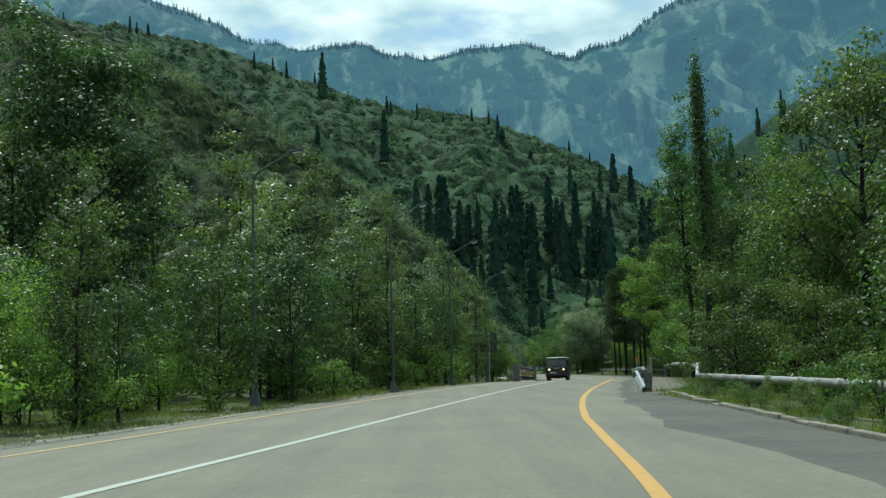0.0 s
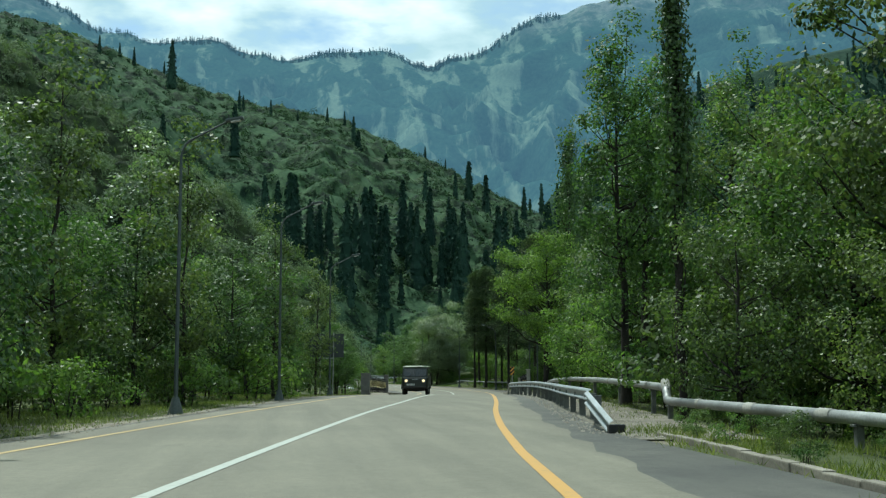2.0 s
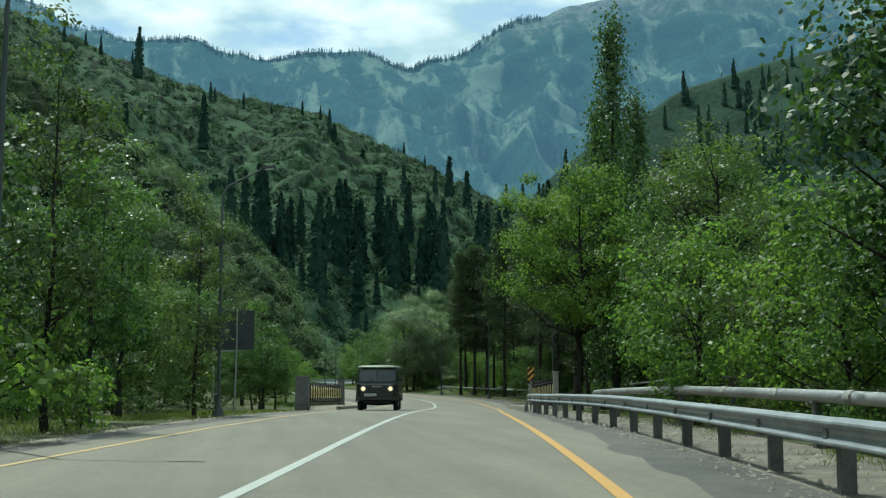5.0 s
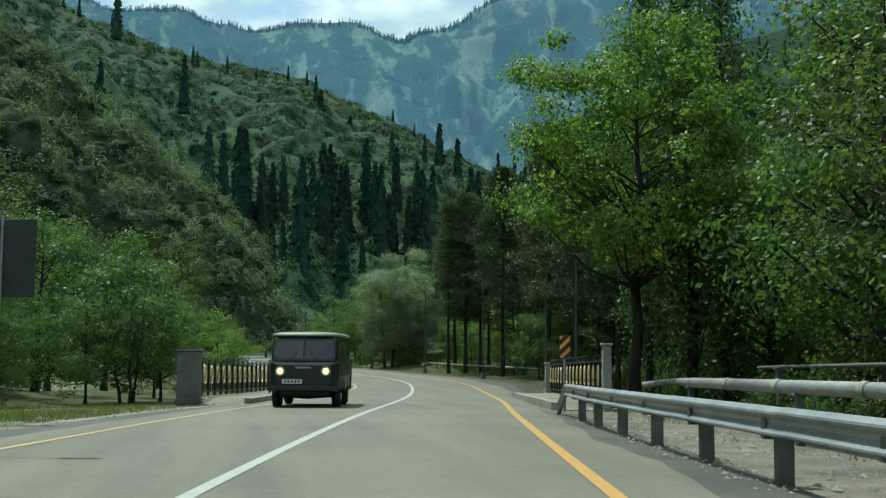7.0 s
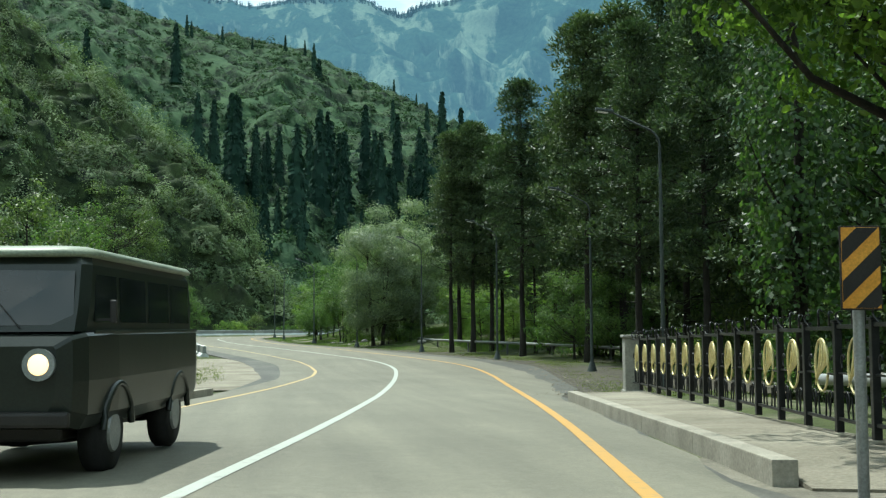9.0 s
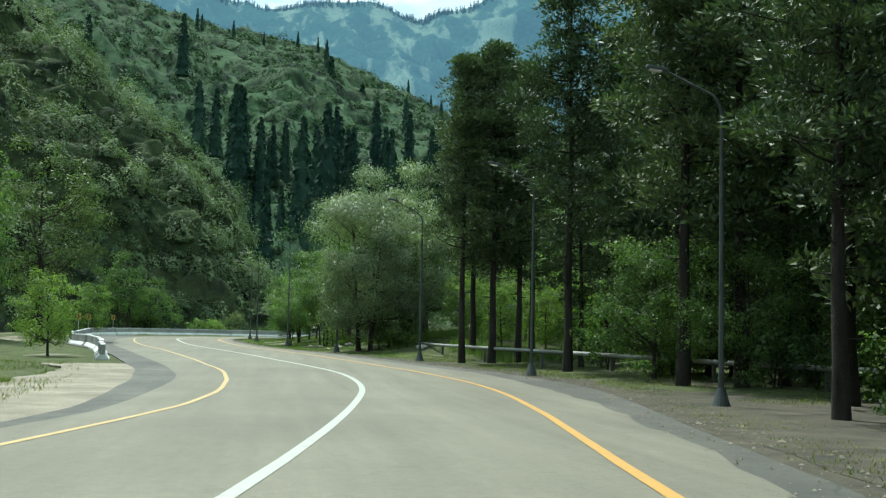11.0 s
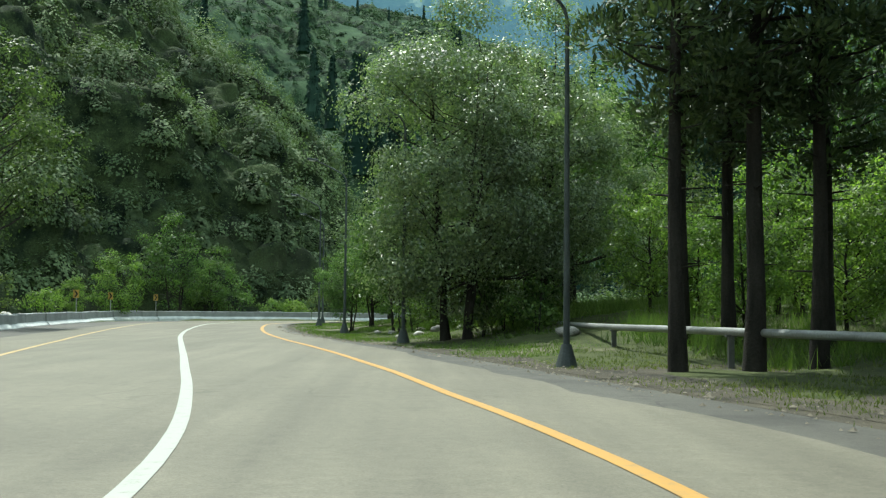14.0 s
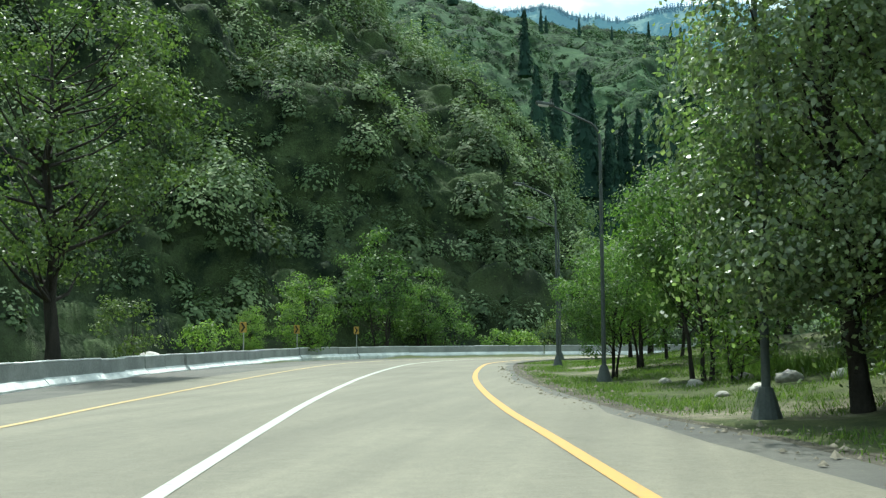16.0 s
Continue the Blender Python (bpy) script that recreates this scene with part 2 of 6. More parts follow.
MAT = {
    "asphalt": asphalt_material("asphalt", (0.115, 0.108, 0.079), (0.157, 0.147, 0.108)),
    "shoulder": asphalt_material("shoulder_asphalt", (0.042, 0.042, 0.037), (0.096, 0.092, 0.076), 40.0, 0.12),
    "white": line_material("white_paint", (0.34, 0.355, 0.315), (0.15, 0.15, 0.13)),
    "yellow": line_material("yellow_paint", (0.41, 0.230, 0.05), (0.18, 0.16, 0.105)),
    "yellow_faded": line_material("faded_yellow_paint", (0.40, 0.285, 0.12), (0.17, 0.16, 0.12)),
    # brown-grey gravelly soil, its colour darkened a little to take in tree shade
    "gravel_soil": surface("gravelly_soil", (0.075, 0.068, 0.052), (0.20, 0.182, 0.142), 0.9, 20, 0.95, 0, 0.6, 0.03),
    "ground": ground_material("grass_and_dirt"),
    "dirt": surface("dry_dirt", (0.13, 0.115, 0.085), (0.27, 0.245, 0.19), 0.7, 22, 0.95, 0, 0.6, 0.03),
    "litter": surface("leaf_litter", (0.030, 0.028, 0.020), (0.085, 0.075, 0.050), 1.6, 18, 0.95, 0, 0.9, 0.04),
    "kerb": surface("kerb_concrete", (0.19, 0.175, 0.14), (0.33, 0.305, 0.25), 1.5, 30, 0.9, 0, 0.4, 0.01),
    "kerb_old": surface("old_kerb_concrete", (0.11, 0.10, 0.08), (0.25, 0.23, 0.185), 1.1, 30, 0.9, 0, 0.6, 0.015),
    "concrete": surface("grey_concrete", (0.20, 0.20, 0.175), (0.33, 0.325, 0.29), 1.2, 25, 0.9, 0, 0.4, 0.01),
    "galv": surface("galvanised_steel", (0.20, 0.22, 0.225), (0.33, 0.355, 0.36), 1.6, 60, 0.42, 0.45, 0.1, 0.003, 0.5),
    "post": surface("painted_steel_post", (0.075, 0.080, 0.075), (0.15, 0.155, 0.145), 3, 40, 0.6, 0.2),
    "pipe": surface("weathered_pipe", (0.15, 0.155, 0.15), (0.40, 0.41, 0.40), 1.1, 25, 0.5, 0.35, 0.2, 0.01, 0.5, (1, 0.4, 1)),
    "lamp_post": surface("grey_lamp_steel", (0.035, 0.046, 0.045), (0.065, 0.080, 0.076), 1.5, 30, 0.65, 0.0),
    "black_iron": surface("black_iron", (0.012, 0.013, 0.014), (0.03, 0.03, 0.032), 5, 50, 0.4, 0.4),
    "gold": surface("gold_paint", (0.56, 0.46, 0.19), (0.78, 0.69, 0.37), 6, 50, 0.4, 0.2),
    "sign_orange": surface("sign_orange", (0.55, 0.25, 0.03), (0.70, 0.33, 0.05), 3, 60, 0.4),
    "sign_faded": surface("faded_sign_orange", (0.30, 0.20, 0.045), (0.40, 0.27, 0.06), 3, 60, 0.5),
    "sign_black": surface("sign_black", (0.012, 0.011, 0.010), (0.025, 0.022, 0.02), 3, 60, 0.5),
    "sign_back": surface("sign_grey_metal", (0.22, 0.23, 0.23), (0.34, 0.35, 0.35), 3, 60, 0.5, 0.6),
    "bark": surface("brown_bark", (0.015, 0.014, 0.012), (0.044, 0.040, 0.033), 4, 30, 0.95, 0, 0.8, 0.03, 0.2, (1, 1, 0.2)),
    "pillar_dark": surface("weathered_dark_concrete", (0.085, 0.08, 0.075), (0.17, 0.165, 0.155), 2.0, 25, 0.9, 0, 0.5, 0.01),
    "pale_bark": surface("pale_bark", (0.10, 0.095, 0.08), (0.24, 0.23, 0.20), 4, 30, 0.9, 0, 0.6, 0.02, 0.2, (1, 1, 0.3)),
    "leaf_mid": leaf_material("leaves_mid_green", (0.040, 0.082, 0.030), (0.120, 0.190, 0.064)),
    "leaf_bright": leaf_material("leaves_bright_green", (0.066, 0.122, 0.034), (0.19, 0.275, 0.080), 0.45, 0.55),
    "leaf_maple": leaf_material("leaves_maple", (0.062, 0.118, 0.030), (0.235, 0.33, 0.08), 0.45, 0.52),
    "leaf_silver": leaf_material("leaves_silver_green", (0.076, 0.126, 0.064), (0.23, 0.29, 0.170), 0.42, 0.45, 0.35, 0.3, 1.0),
    "leaf_dark": leaf_material("leaves_dark_green", (0.026, 0.057, 0.024), (0.080, 0.130, 0.050), 0.45, 0.4),
    "leaf_olive": leaf_material("leaves_olive", (0.046, 0.076, 0.031), (0.140, 0.182, 0.070), 0.45, 0.45),
    "needle": leaf_material("needles", (0.030, 0.056, 0.030), (0.096, 0.136, 0.064), 0.55, 0.2, 0.35, 0.3, 0.3),
    # needle colour tinted blue for the haze of distance
    "needle_far": leaf_material("needles_far_hazed", (0.012, 0.032, 0.026), (0.032, 0.066, 0.050), 0.8, 0.1, 0.35, 0.2, 0.1),
    # extra blue in these leaves stands for the haze before the hill
    "bush_near": leaf_material("hill_bush_leaves_hazed", (0.078, 0.120, 0.068), (0.136, 0.184, 0.104), 0.7, 0.25, 0.11, 0.45, 0.15),
    # undergrowth leaves coloured dark for the shade between the bushes
    "under_near_shaded": leaf_material("hill_undergrowth_shaded", (0.036, 0.056, 0.027), (0.070, 0.092, 0.046), 0.8, 0.2, 0.2, 0.4, 0.1),
    # far leaves bluer than their own green: haze put into the colour
    "bush_far": leaf_material("far_hill_bush_leaves_hazed", (0.019, 0.045, 0.027), (0.057, 0.100, 0.050), 0.8, 0.2, 0.1175, 0.45, 0.1),
    # low crowns beneath the bushes, with the shade there put into their colour
    "canopy_near_shaded": canopy_material("hill_bush_crowns_shaded", (0.015, 0.024, 0.012), (0.044, 0.064, 0.032), (0.052, 0.062, 0.036), 0.75),
    # the same haze tint in the far crowns
    "canopy_far": canopy_material("far_hill_bush_crowns_hazed", (0.012, 0.030, 0.020), (0.041, 0.074, 0.039), (0.054, 0.075, 0.040), 0.25),
    # slope colour darkened too, for the shade under its scrub
    "hill_near_shaded": hill_material("near_hillside_shaded", (0.020, 0.028, 0.014), (0.044, 0.060, 0.030), (0.092, 0.090, 0.066), 0.66),
    # far slope colours also carry a little painted haze
    "hill_far": hill_material("far_hillside_hazed", (0.024, 0.050, 0.028), (0.050, 0.086, 0.043), (0.068, 0.095, 0.052), 0.66, 0.02),
    "hill_ridge": hill_material("forested_ridge", (0.012, 0.030, 0.022), (0.030, 0.056, 0.038), (0.05, 0.075, 0.045), 0.68, 0.02),
    "hill_right": hill_material("grassy_bank", (0.068, 0.096, 0.030), (0.145, 0.176, 0.060), (0.17, 0.165, 0.09), 0.60, 0.12),
    "mountain": mountain_material("far_mountain_haze_glow"),
    "rock": surface("pale_rock", (0.22, 0.21, 0.19), (0.48, 0.46, 0.42), 1.5, 12, 0.9, 0, 0.7, 0.05),
    "rubber": surface("tyre_rubber", (0.010, 0.010, 0.010), (0.022, 0.022, 0.022), 6, 60, 0.85),
    "glass_dark": surface("dark_window_glass", (0.010, 0.013, 0.015), (0.018, 0.021, 0.024), 1, 5, 0.06, 0, 0.0, 0.001, 0.6),
    "van_dark": surface("van_dark_paint", (0.011, 0.015, 0.012), (0.020, 0.025, 0.020), 1.2, 40, 0.32, 0, 0.05, 0.002),
    "van_roof": surface("van_pale_roof", (0.14, 0.165, 0.115), (0.21, 0.24, 0.165), 1.2, 40, 0.5, 0, 0.05, 0.002),
    "plate": surface("pale_plate", (0.45, 0.46, 0.44), (0.6, 0.6, 0.58), 2, 60, 0.5),
    "grass": leaf_material("grass_blades", (0.070, 0.100, 0.028), (0.190, 0.215, 0.085), 0.75, 0.4, 0.35, 0.25, 0.2),
    "grass_lush": leaf_material("lush_grass_blades", (0.065, 0.115, 0.030), (0.170, 0.235, 0.075), 0.75, 0.45, 0.35, 0.25, 0.2),
    "board_back": surface("dark_board_metal", (0.026, 0.034, 0.034), (0.048, 0.058, 0.056), 1.5, 40, 0.6),
}


def glow_material(name, col, strength):
    m = Nodes(name, 0.3)
    m.colour((0.9, 0.85, 0.7))
    m.bsdf.inputs["Emission Color"].default_value = (*col, 1)
    m.bsdf.inputs["Emission Strength"].default_value = strength
    return m.mat


MAT["needle_mountain"] = leaf_material("needles_backdrop_haze_glow", (0.010, 0.026, 0.024), (0.022, 0.046, 0.040), 0.8, 0.1, 0.35, 0.2, 0.0)
for node in MAT["needle_mountain"].node_tree.nodes:  # haze painted in as emission: the same airlight as the backdrop that they stand on
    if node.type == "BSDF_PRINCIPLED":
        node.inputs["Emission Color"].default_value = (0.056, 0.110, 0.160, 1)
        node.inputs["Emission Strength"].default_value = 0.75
MAT["headlight"] = glow_material("lit_headlight", (1.0, 0.62, 0.26), 1.15)


# ---- mesh helpers ----
def np_mesh(name, verts, faces, mat, smooth=False):
    """A mesh from arrays; faces all have the same number of corners."""
    verts, faces = np.asarray(verts, np.float32), np.asarray(faces, np.int32)
    me = bpy.data.meshes.new(name)
    n = faces.shape[1]
    me.vertices.add(len(verts))
    me.vertices.foreach_set("co", verts.ravel())
    me.loops.add(faces.size)
    me.loops.foreach_set("vertex_index", faces.ravel())
    me.polygons.add(len(faces))
    me.polygons.foreach_set("loop_start", np.arange(0, faces.size, n, dtype=np.int32))
    me.polygons.foreach_set("use_smooth", np.full(len(faces), smooth))
    me.update(calc_edges=True)
    me.materials.append(MAT[mat])
    return me


def np_part(name, verts, faces, mat, parent=None, smooth=False, label=""):
    ob = new(name, np_mesh(name, verts, faces, mat, smooth))
    ob.parent = parent
    return tagged(ob, label)


def part(name, bm, mat, parent=None, label="", smooth=False):
    """Links a bmesh as one mesh object under a thing or under a part."""
    me = bpy.data.meshes.new(name)
    bmesh.ops.recalc_face_normals(bm, faces=bm.faces[:])
    for f in bm.faces:
        f.smooth = smooth
    bm.to_mesh(me)
    bm.free()
    me.materials.append(MAT[mat])
    ob = new(name, me)
    ob.parent = parent
    return tagged(ob, label)


def thing(name, label, category, group="", at=None, kind=""):
    ob = tagged(new(name), label, category, group, kind)
    if at is not None:
        ob.matrix_basis = at
    return ob


def box(bm, size, at=(0, 0, 0), bevel=0.0, rot=None):
    m = Matrix.Translation(at) @ (rot or Matrix.Identity(4)) @ Matrix.Diagonal((*size, 1))
    r = bmesh.ops.create_cube(bm, size=1, matrix=m)
    if bevel:
        es = list({e for v in r["verts"] for e in v.link_edges})
        bmesh.ops.bevel(bm, geom=es, offset=bevel, segments=2, affect="EDGES", profile=0.6)
    return bm


def tube_arrays(pts, radii, sides=8):
    """Vertices and quads of a tube along points."""
    pts, radii = np.asarray(pts, float), np.asarray(radii, float)
    tan = np.gradient(pts, axis=0)
    tan /= np.linalg.norm(tan, axis=1)[:, None] + 1e-9
    ref = np.where(np.abs(tan[:, 2:3]) > 0.92, np.array([[1.0, 0, 0]]), np.array([[0, 0, 1.0]]))
    u = np.cross(tan, ref)
    u /= np.linalg.norm(u, axis=1)[:, None] + 1e-9
    for i in range(1, len(u)):  # keeps the rings from twisting
        if np.dot(u[i], u[i - 1]) < 0:
            u[i] = -u[i]
    v = np.cross(tan, u)
    a = np.linspace(0, 2 * math.pi, sides, endpoint=False)
    ring = np.cos(a)[None, :, None] * u[:, None] + np.sin(a)[None, :, None] * v[:, None]
    verts = (pts[:, None] + ring * radii[:, None, None]).reshape(-1, 3)
    i, j = np.meshgrid(np.arange(len(pts) - 1), np.arange(sides), indexing="ij")
    k = (j + 1) % sides
    faces = np.stack([i * sides + j, i * sides + k, (i + 1) * sides + k, (i + 1) * sides + j], -1).reshape(-1, 4)
    return verts, faces


def tube_mesh(name, pts, radii, mat, sides=8, smooth=True):
    v, f = tube_arrays(pts, radii, sides)
    return np_mesh(name, v, f, mat, smooth)


def tube_part(name, pts, radii, mat, parent=None, sides=8, label=""):
    ob = new(name, tube_mesh(name, pts, radii, mat, sides))
    ob.parent = parent
    return tagged(ob, label)


def join_arrays(chunks):
    vs, fs, n = [], [], 0
    for v, f in chunks:
        vs.append(v)
        fs.append(f + n)
        n += len(v)
    return np.vstack(vs), np.vstack(fs)


def unit(a):
    return a / (np.linalg.norm(a, axis=-1, keepdims=True) + 1e-9)


def leaf_quads(centres, length, width, rng, flat=0.0, along=None, facing=None, oval=False, loose=0.5):
    """Rhombic leaves about the centres. flat: 0 any way, 1 lying level. along: a direction that the blades follow.
    facing: a direction that their faces tend to, as leaves on the outside of a clump look outwards."""
    n = len(centres)
    u = rng.normal(size=(n, 3)) if along is None else along + rng.normal(size=(n, 3)) * 0.35
    u = unit(u)
    w = rng.normal(size=(n, 3))
    w[:, 2] += flat * 3
    if facing is not None:
        w = unit(facing + rng.normal(size=(n, 3)) * loose + np.array([0, 0, 0.25]))
    v = unit(np.cross(w, u))
    if facing is not None:
        u = unit(np.cross(v, w))
    s = rng.uniform(0.7, 1.3, (n, 1))
    a, b = u * length * s * 0.5, v * width * s * 0.5
    if oval:
        fold = np.cross(u, v) * width * 0.12
        verts = np.stack([centres - a, centres + b * 0.9 - a * 0.45 + fold, centres + b * 0.8 + a * 0.4 + fold, centres + a - fold, centres - b * 0.8 + a * 0.4 + fold, centres - b * 0.9 - a * 0.45 + fold], 1).reshape(-1, 3)
        return verts, np.arange(6 * n).reshape(n, 6)
    verts = np.stack([centres - a, centres + b - a * 0.15, centres + a, centres - b - a * 0.15], 1).reshape(-1, 3)
    return verts, np.arange(4 * n).reshape(n, 4)
# ---- the plan: road profile and centre line ----
PROFILE = [(-60, -0.1), (0, 0.0), (21, 0.03), (54, 0.03), (70, -0.02), (86, -0.24), (102, -0.57), (118, -0.92), (134, -1.0), (150, -0.85), (167, -0.63), (183, -0.55), (199, -0.35), (230, -0.05), (300, 0.5)]
CENTRE = [(-9.5, -25), (-6.8, -10), (-4.09, 5.4), (-2.22, 16.1), (-0.51, 26.9), (1.2, 37.6), (3.03, 48.4), (5.03, 59.1), (6.94, 69.9), (8.81, 80.6), (10.79, 91.4), (12.89, 102.1), (14.78, 112.9), (16.45, 123.6), (17.22, 129), (17.86, 134.4), (18.08, 139.8), (17.72, 145.2), (16.75, 150.5), (15.6, 155.9), (13.34, 166.7), (11.17, 177.4), (9.31, 188.2), (7.95, 199), (7.5, 206), (8.6, 214), (12.5, 220), (20, 223.5), (34, 225), (70, 226)]


def road_z(y):
    """Height of the road and the flat ground beside it."""
    p = np.array(PROFILE, float)
    y = np.asarray(y, float)
    return (np.interp(y - 6, p[:, 0], p[:, 1]) + np.interp(y, p[:, 0], p[:, 1]) * 2 + np.interp(y + 6, p[:, 0], p[:, 1])) / 4


def smooth_line(pts, step):
    """A Catmull-Rom curve through the points, resampled evenly."""
    p = np.array(pts, float)
    q = np.vstack([2 * p[0] - p[1], p, 2 * p[-1] - p[-2]])
    t = np.linspace(0, 1, 24, endpoint=False)[:, None]
    out = []
    for a, b, c, d in zip(q[:-3], q[1:-2], q[2:-1], q[3:]):
        out.append(0.5 * (2 * b + (c - a) * t + (2 * a - 5 * b + 4 * c - d) * t**2 + (3 * b - a - 3 * c + d) * t**3))
    out = np.vstack(out + [p[-1:]])
    s = np.concatenate([[0], np.cumsum(np.linalg.norm(np.diff(out, axis=0), axis=1))])
    g = np.arange(0, s[-1], step)
    return np.stack([np.interp(g, s, out[:, k]) for k in range(p.shape[1])], -1)


LINE = smooth_line(CENTRE, 1.0)
for _ in range(3):
    LINE[1:-1] = (LINE[:-2] + LINE[1:-1] * 2 + LINE[2:]) / 4
DIRN = unit(np.gradient(LINE, axis=0))
SIDE = np.stack([DIRN[:, 1], -DIRN[:, 0]], -1)  # to the right of travel


def beside(y, off):
    """The point off metres to the right of the centre line where the line passes y, and its heading in degrees."""
    i = int(np.argmin(np.abs(LINE[:200 if y < 200 else None, 1] - y)))
    p = LINE[i] + SIDE[i] * off
    return Vector((p[0], p[1], float(road_z(p[1])))), math.degrees(math.atan2(-DIRN[i, 0], DIRN[i, 1]))


def at_ground(x, y, up=0.0, turn=0.0):
    return pose(x, y, float(road_z(y)) + up, 0, 0, turn)


def ribbon(name, i0, i1, lo, hi, lift, mat, label, cols=2, skirt=0.0):
    """A strip of surface along the road between two offsets, which may be numbers or arrays along LINE."""
    n = i1 - i0
    lo = np.broadcast_to(lo, (len(LINE),))[i0:i1]
    hi = np.broadcast_to(hi, (len(LINE),))[i0:i1]
    k = np.linspace(0, 1, cols)
    off = lo[:, None] * (1 - k) + hi[:, None] * k
    xy = LINE[i0:i1, None] + SIDE[i0:i1, None] * off[..., None]
    z = road_z(LINE[i0:i1, 1])[:, None] + np.zeros_like(off) + lift
    v = np.concatenate([xy, z[..., None]], -1)
    if skirt:
        v = np.concatenate([v[:, :1] - [0, 0, skirt], v, v[:, -1:] - [0, 0, skirt]], 1)
    c = v.shape[1]
    i, j = np.meshgrid(np.arange(n - 1), np.arange(c - 1), indexing="ij")
    f = np.stack([i * c + j, i * c + j + 1, (i + 1) * c + j + 1, (i + 1) * c + j], -1).reshape(-1, 4)
    ob = np_part(name, v.reshape(-1, 3), f, mat)
    return tagged(ob, label, kind="structure")


def line_index(y):
    return int(np.argmin(np.abs(LINE[:, 1] - y)))


def along(table):
    """Offsets along LINE from (y, offset) pairs."""
    t = np.array(table, float)
    s = np.interp(LINE[:, 1], t[:, 0], t[:, 1])
    s[line_index(212):] = t[-1, 1]
    return s


NL = len(LINE)
RIGHT_EDGE = along([(-30, 10), (3, 9.1), (14, 7.8), (19, 7.4), (31, 6.2), (38, 5.4), (60, 5.4), (92, 5.0), (95, 4.3), (112, 4.3), (116, 5.2), (125, 5.6), (137, 6.3), (150, 6.0), (166, 5.6), (172, 4.9), (190, 4.6), (205, 4.6)])
LEFT_EDGE = along([(-30, -5.6), (5, -5.2), (16, -4.7), (38, -4.5), (55, -4.8), (78, -5.2), (92, -4.9), (100, -4.3), (116, -4.3), (126, -4.9), (134, -6.2), (142, -6.8), (150, -6.8), (160, -6.6), (170, -7.0), (180, -7.9), (190, -8.2), (200, -7.9), (212, -7.9)])
LANE_R = along([(-30, 6.6), (5, 6.5), (10, 6.35), (15, 6.0), (18.5, 5.15), (24, 4.75), (31, 4.4), (60, 4.1), (95, 4.0), (112, 4.0), (122, 4.7), (165, 4.7), (176, 4.3), (205, 4.0)])
LINE_R = along([(-30, 5.8), (5.4, 5.4), (10.8, 4.95), (16, 4.45), (21.5, 4.0), (27, 3.75), (33, 3.56), (40, 3.48), (126, 3.46), (134, 3.3), (139.6, 3.1), (142.6, 2.98), (146, 2.96), (150.5, 3.06), (155, 3.28), (162, 3.34), (171, 3.22), (205, 3.4)])
LINE_L = along([(-30, -4.2), (5, -3.9), (16, -3.5), (112, -3.42), (122, -3.25), (127, -3.2), (131.7, -3.45), (136, -3.8), (141, -4.02), (146, -4.0), (150, -3.93), (155, -3.65), (170, -3.3), (205, -3.42)])
LANE_L = along([(-30, -5.05), (5, -4.75), (16, -4.35), (112, -4.27), (125, -4.2), (129, -4.6), (133, -5.05), (136, -5.25), (145, -5.65), (157, -5.5), (178, -5.2), (205, -4.4)])
ribbon("shoulder_right", 0, NL, LANE_R - 0.2, RIGHT_EDGE, 0.002, "shoulder", "dark patched asphalt shoulder beside the right lane", 3, 0.15)
ribbon("shoulder_left", 0, NL, LEFT_EDGE, LANE_L + 0.7, 0.002, "shoulder", "dark asphalt shoulder beside the left lane", 3, 0.15)
WAVE_R = np.array([0.4 * noise.noise(Vector((i * 0.13, 3.1, 0))) + 0.22 * noise.noise(Vector((i * 0.61, 9.4, 0))) for i in range(NL)])
ribbon("road", 0, NL, LANE_L, LANE_R + 0.25 + WAVE_R, 0.010, "asphalt", "sun-bleached grey asphalt two-lane mountain road", 9)
LINE_C = along([(-30, 0), (112, 0), (122, -0.04), (133, -0.18), (139, -0.23), (146, -0.16), (153, -0.05), (160, 0), (205, 0)])
ribbon("centre_line", 0, NL, LINE_C - 0.075, LINE_C + 0.075, 0.016, "white", "solid white painted centre line")
ribbon("edge_line_right", 0, NL, LINE_R - 0.075, LINE_R + 0.075, 0.016, "yellow", "solid yellow painted edge line")
ribbon("edge_line_left", 0, NL, LINE_L - 0.06, LINE_L + 0.06, 0.016, "yellow_faded", "thin faded yellow painted edge line")


# ---- ground sheet and hills ----
def axis_steps(lo, hi, near_lo, near_hi, step):
    """Grid lines that are dense between near_lo and near_hi and spread out beyond."""
    mid = np.arange(near_lo, near_hi, step)
    grow = np.cumsum(step * 1.25 ** np.arange(1, 40))
    return np.concatenate([[v for v in (near_lo - grow)[::-1] if v > lo], mid, [v for v in mid[-1] + grow if v < hi]])


def ground_bumps(x, y):
    b = np.sin(x * 0.9 + 1.3 * np.sin(y * 0.37)) * np.sin(y * 0.8 + 0.7 * np.sin(x * 0.51)) * 0.06
    return b + np.sin(x * 0.23 + 2) * np.sin(y * 0.19) * 0.12


def road_distance(x, y):
    p = np.stack([x.ravel(), y.ravel()], -1)
    d = np.full(len(p), 1e9)
    side = np.zeros(len(p))
    for i in range(0, NL, 2):
        q = p - LINE[i]
        r = np.einsum("ij,ij->i", q, q)
        m = r < d
        d[m] = r[m]
        side[m] = (q @ SIDE[i])[m]
    return np.sqrt(d).reshape(x.shape), side.reshape(x.shape)


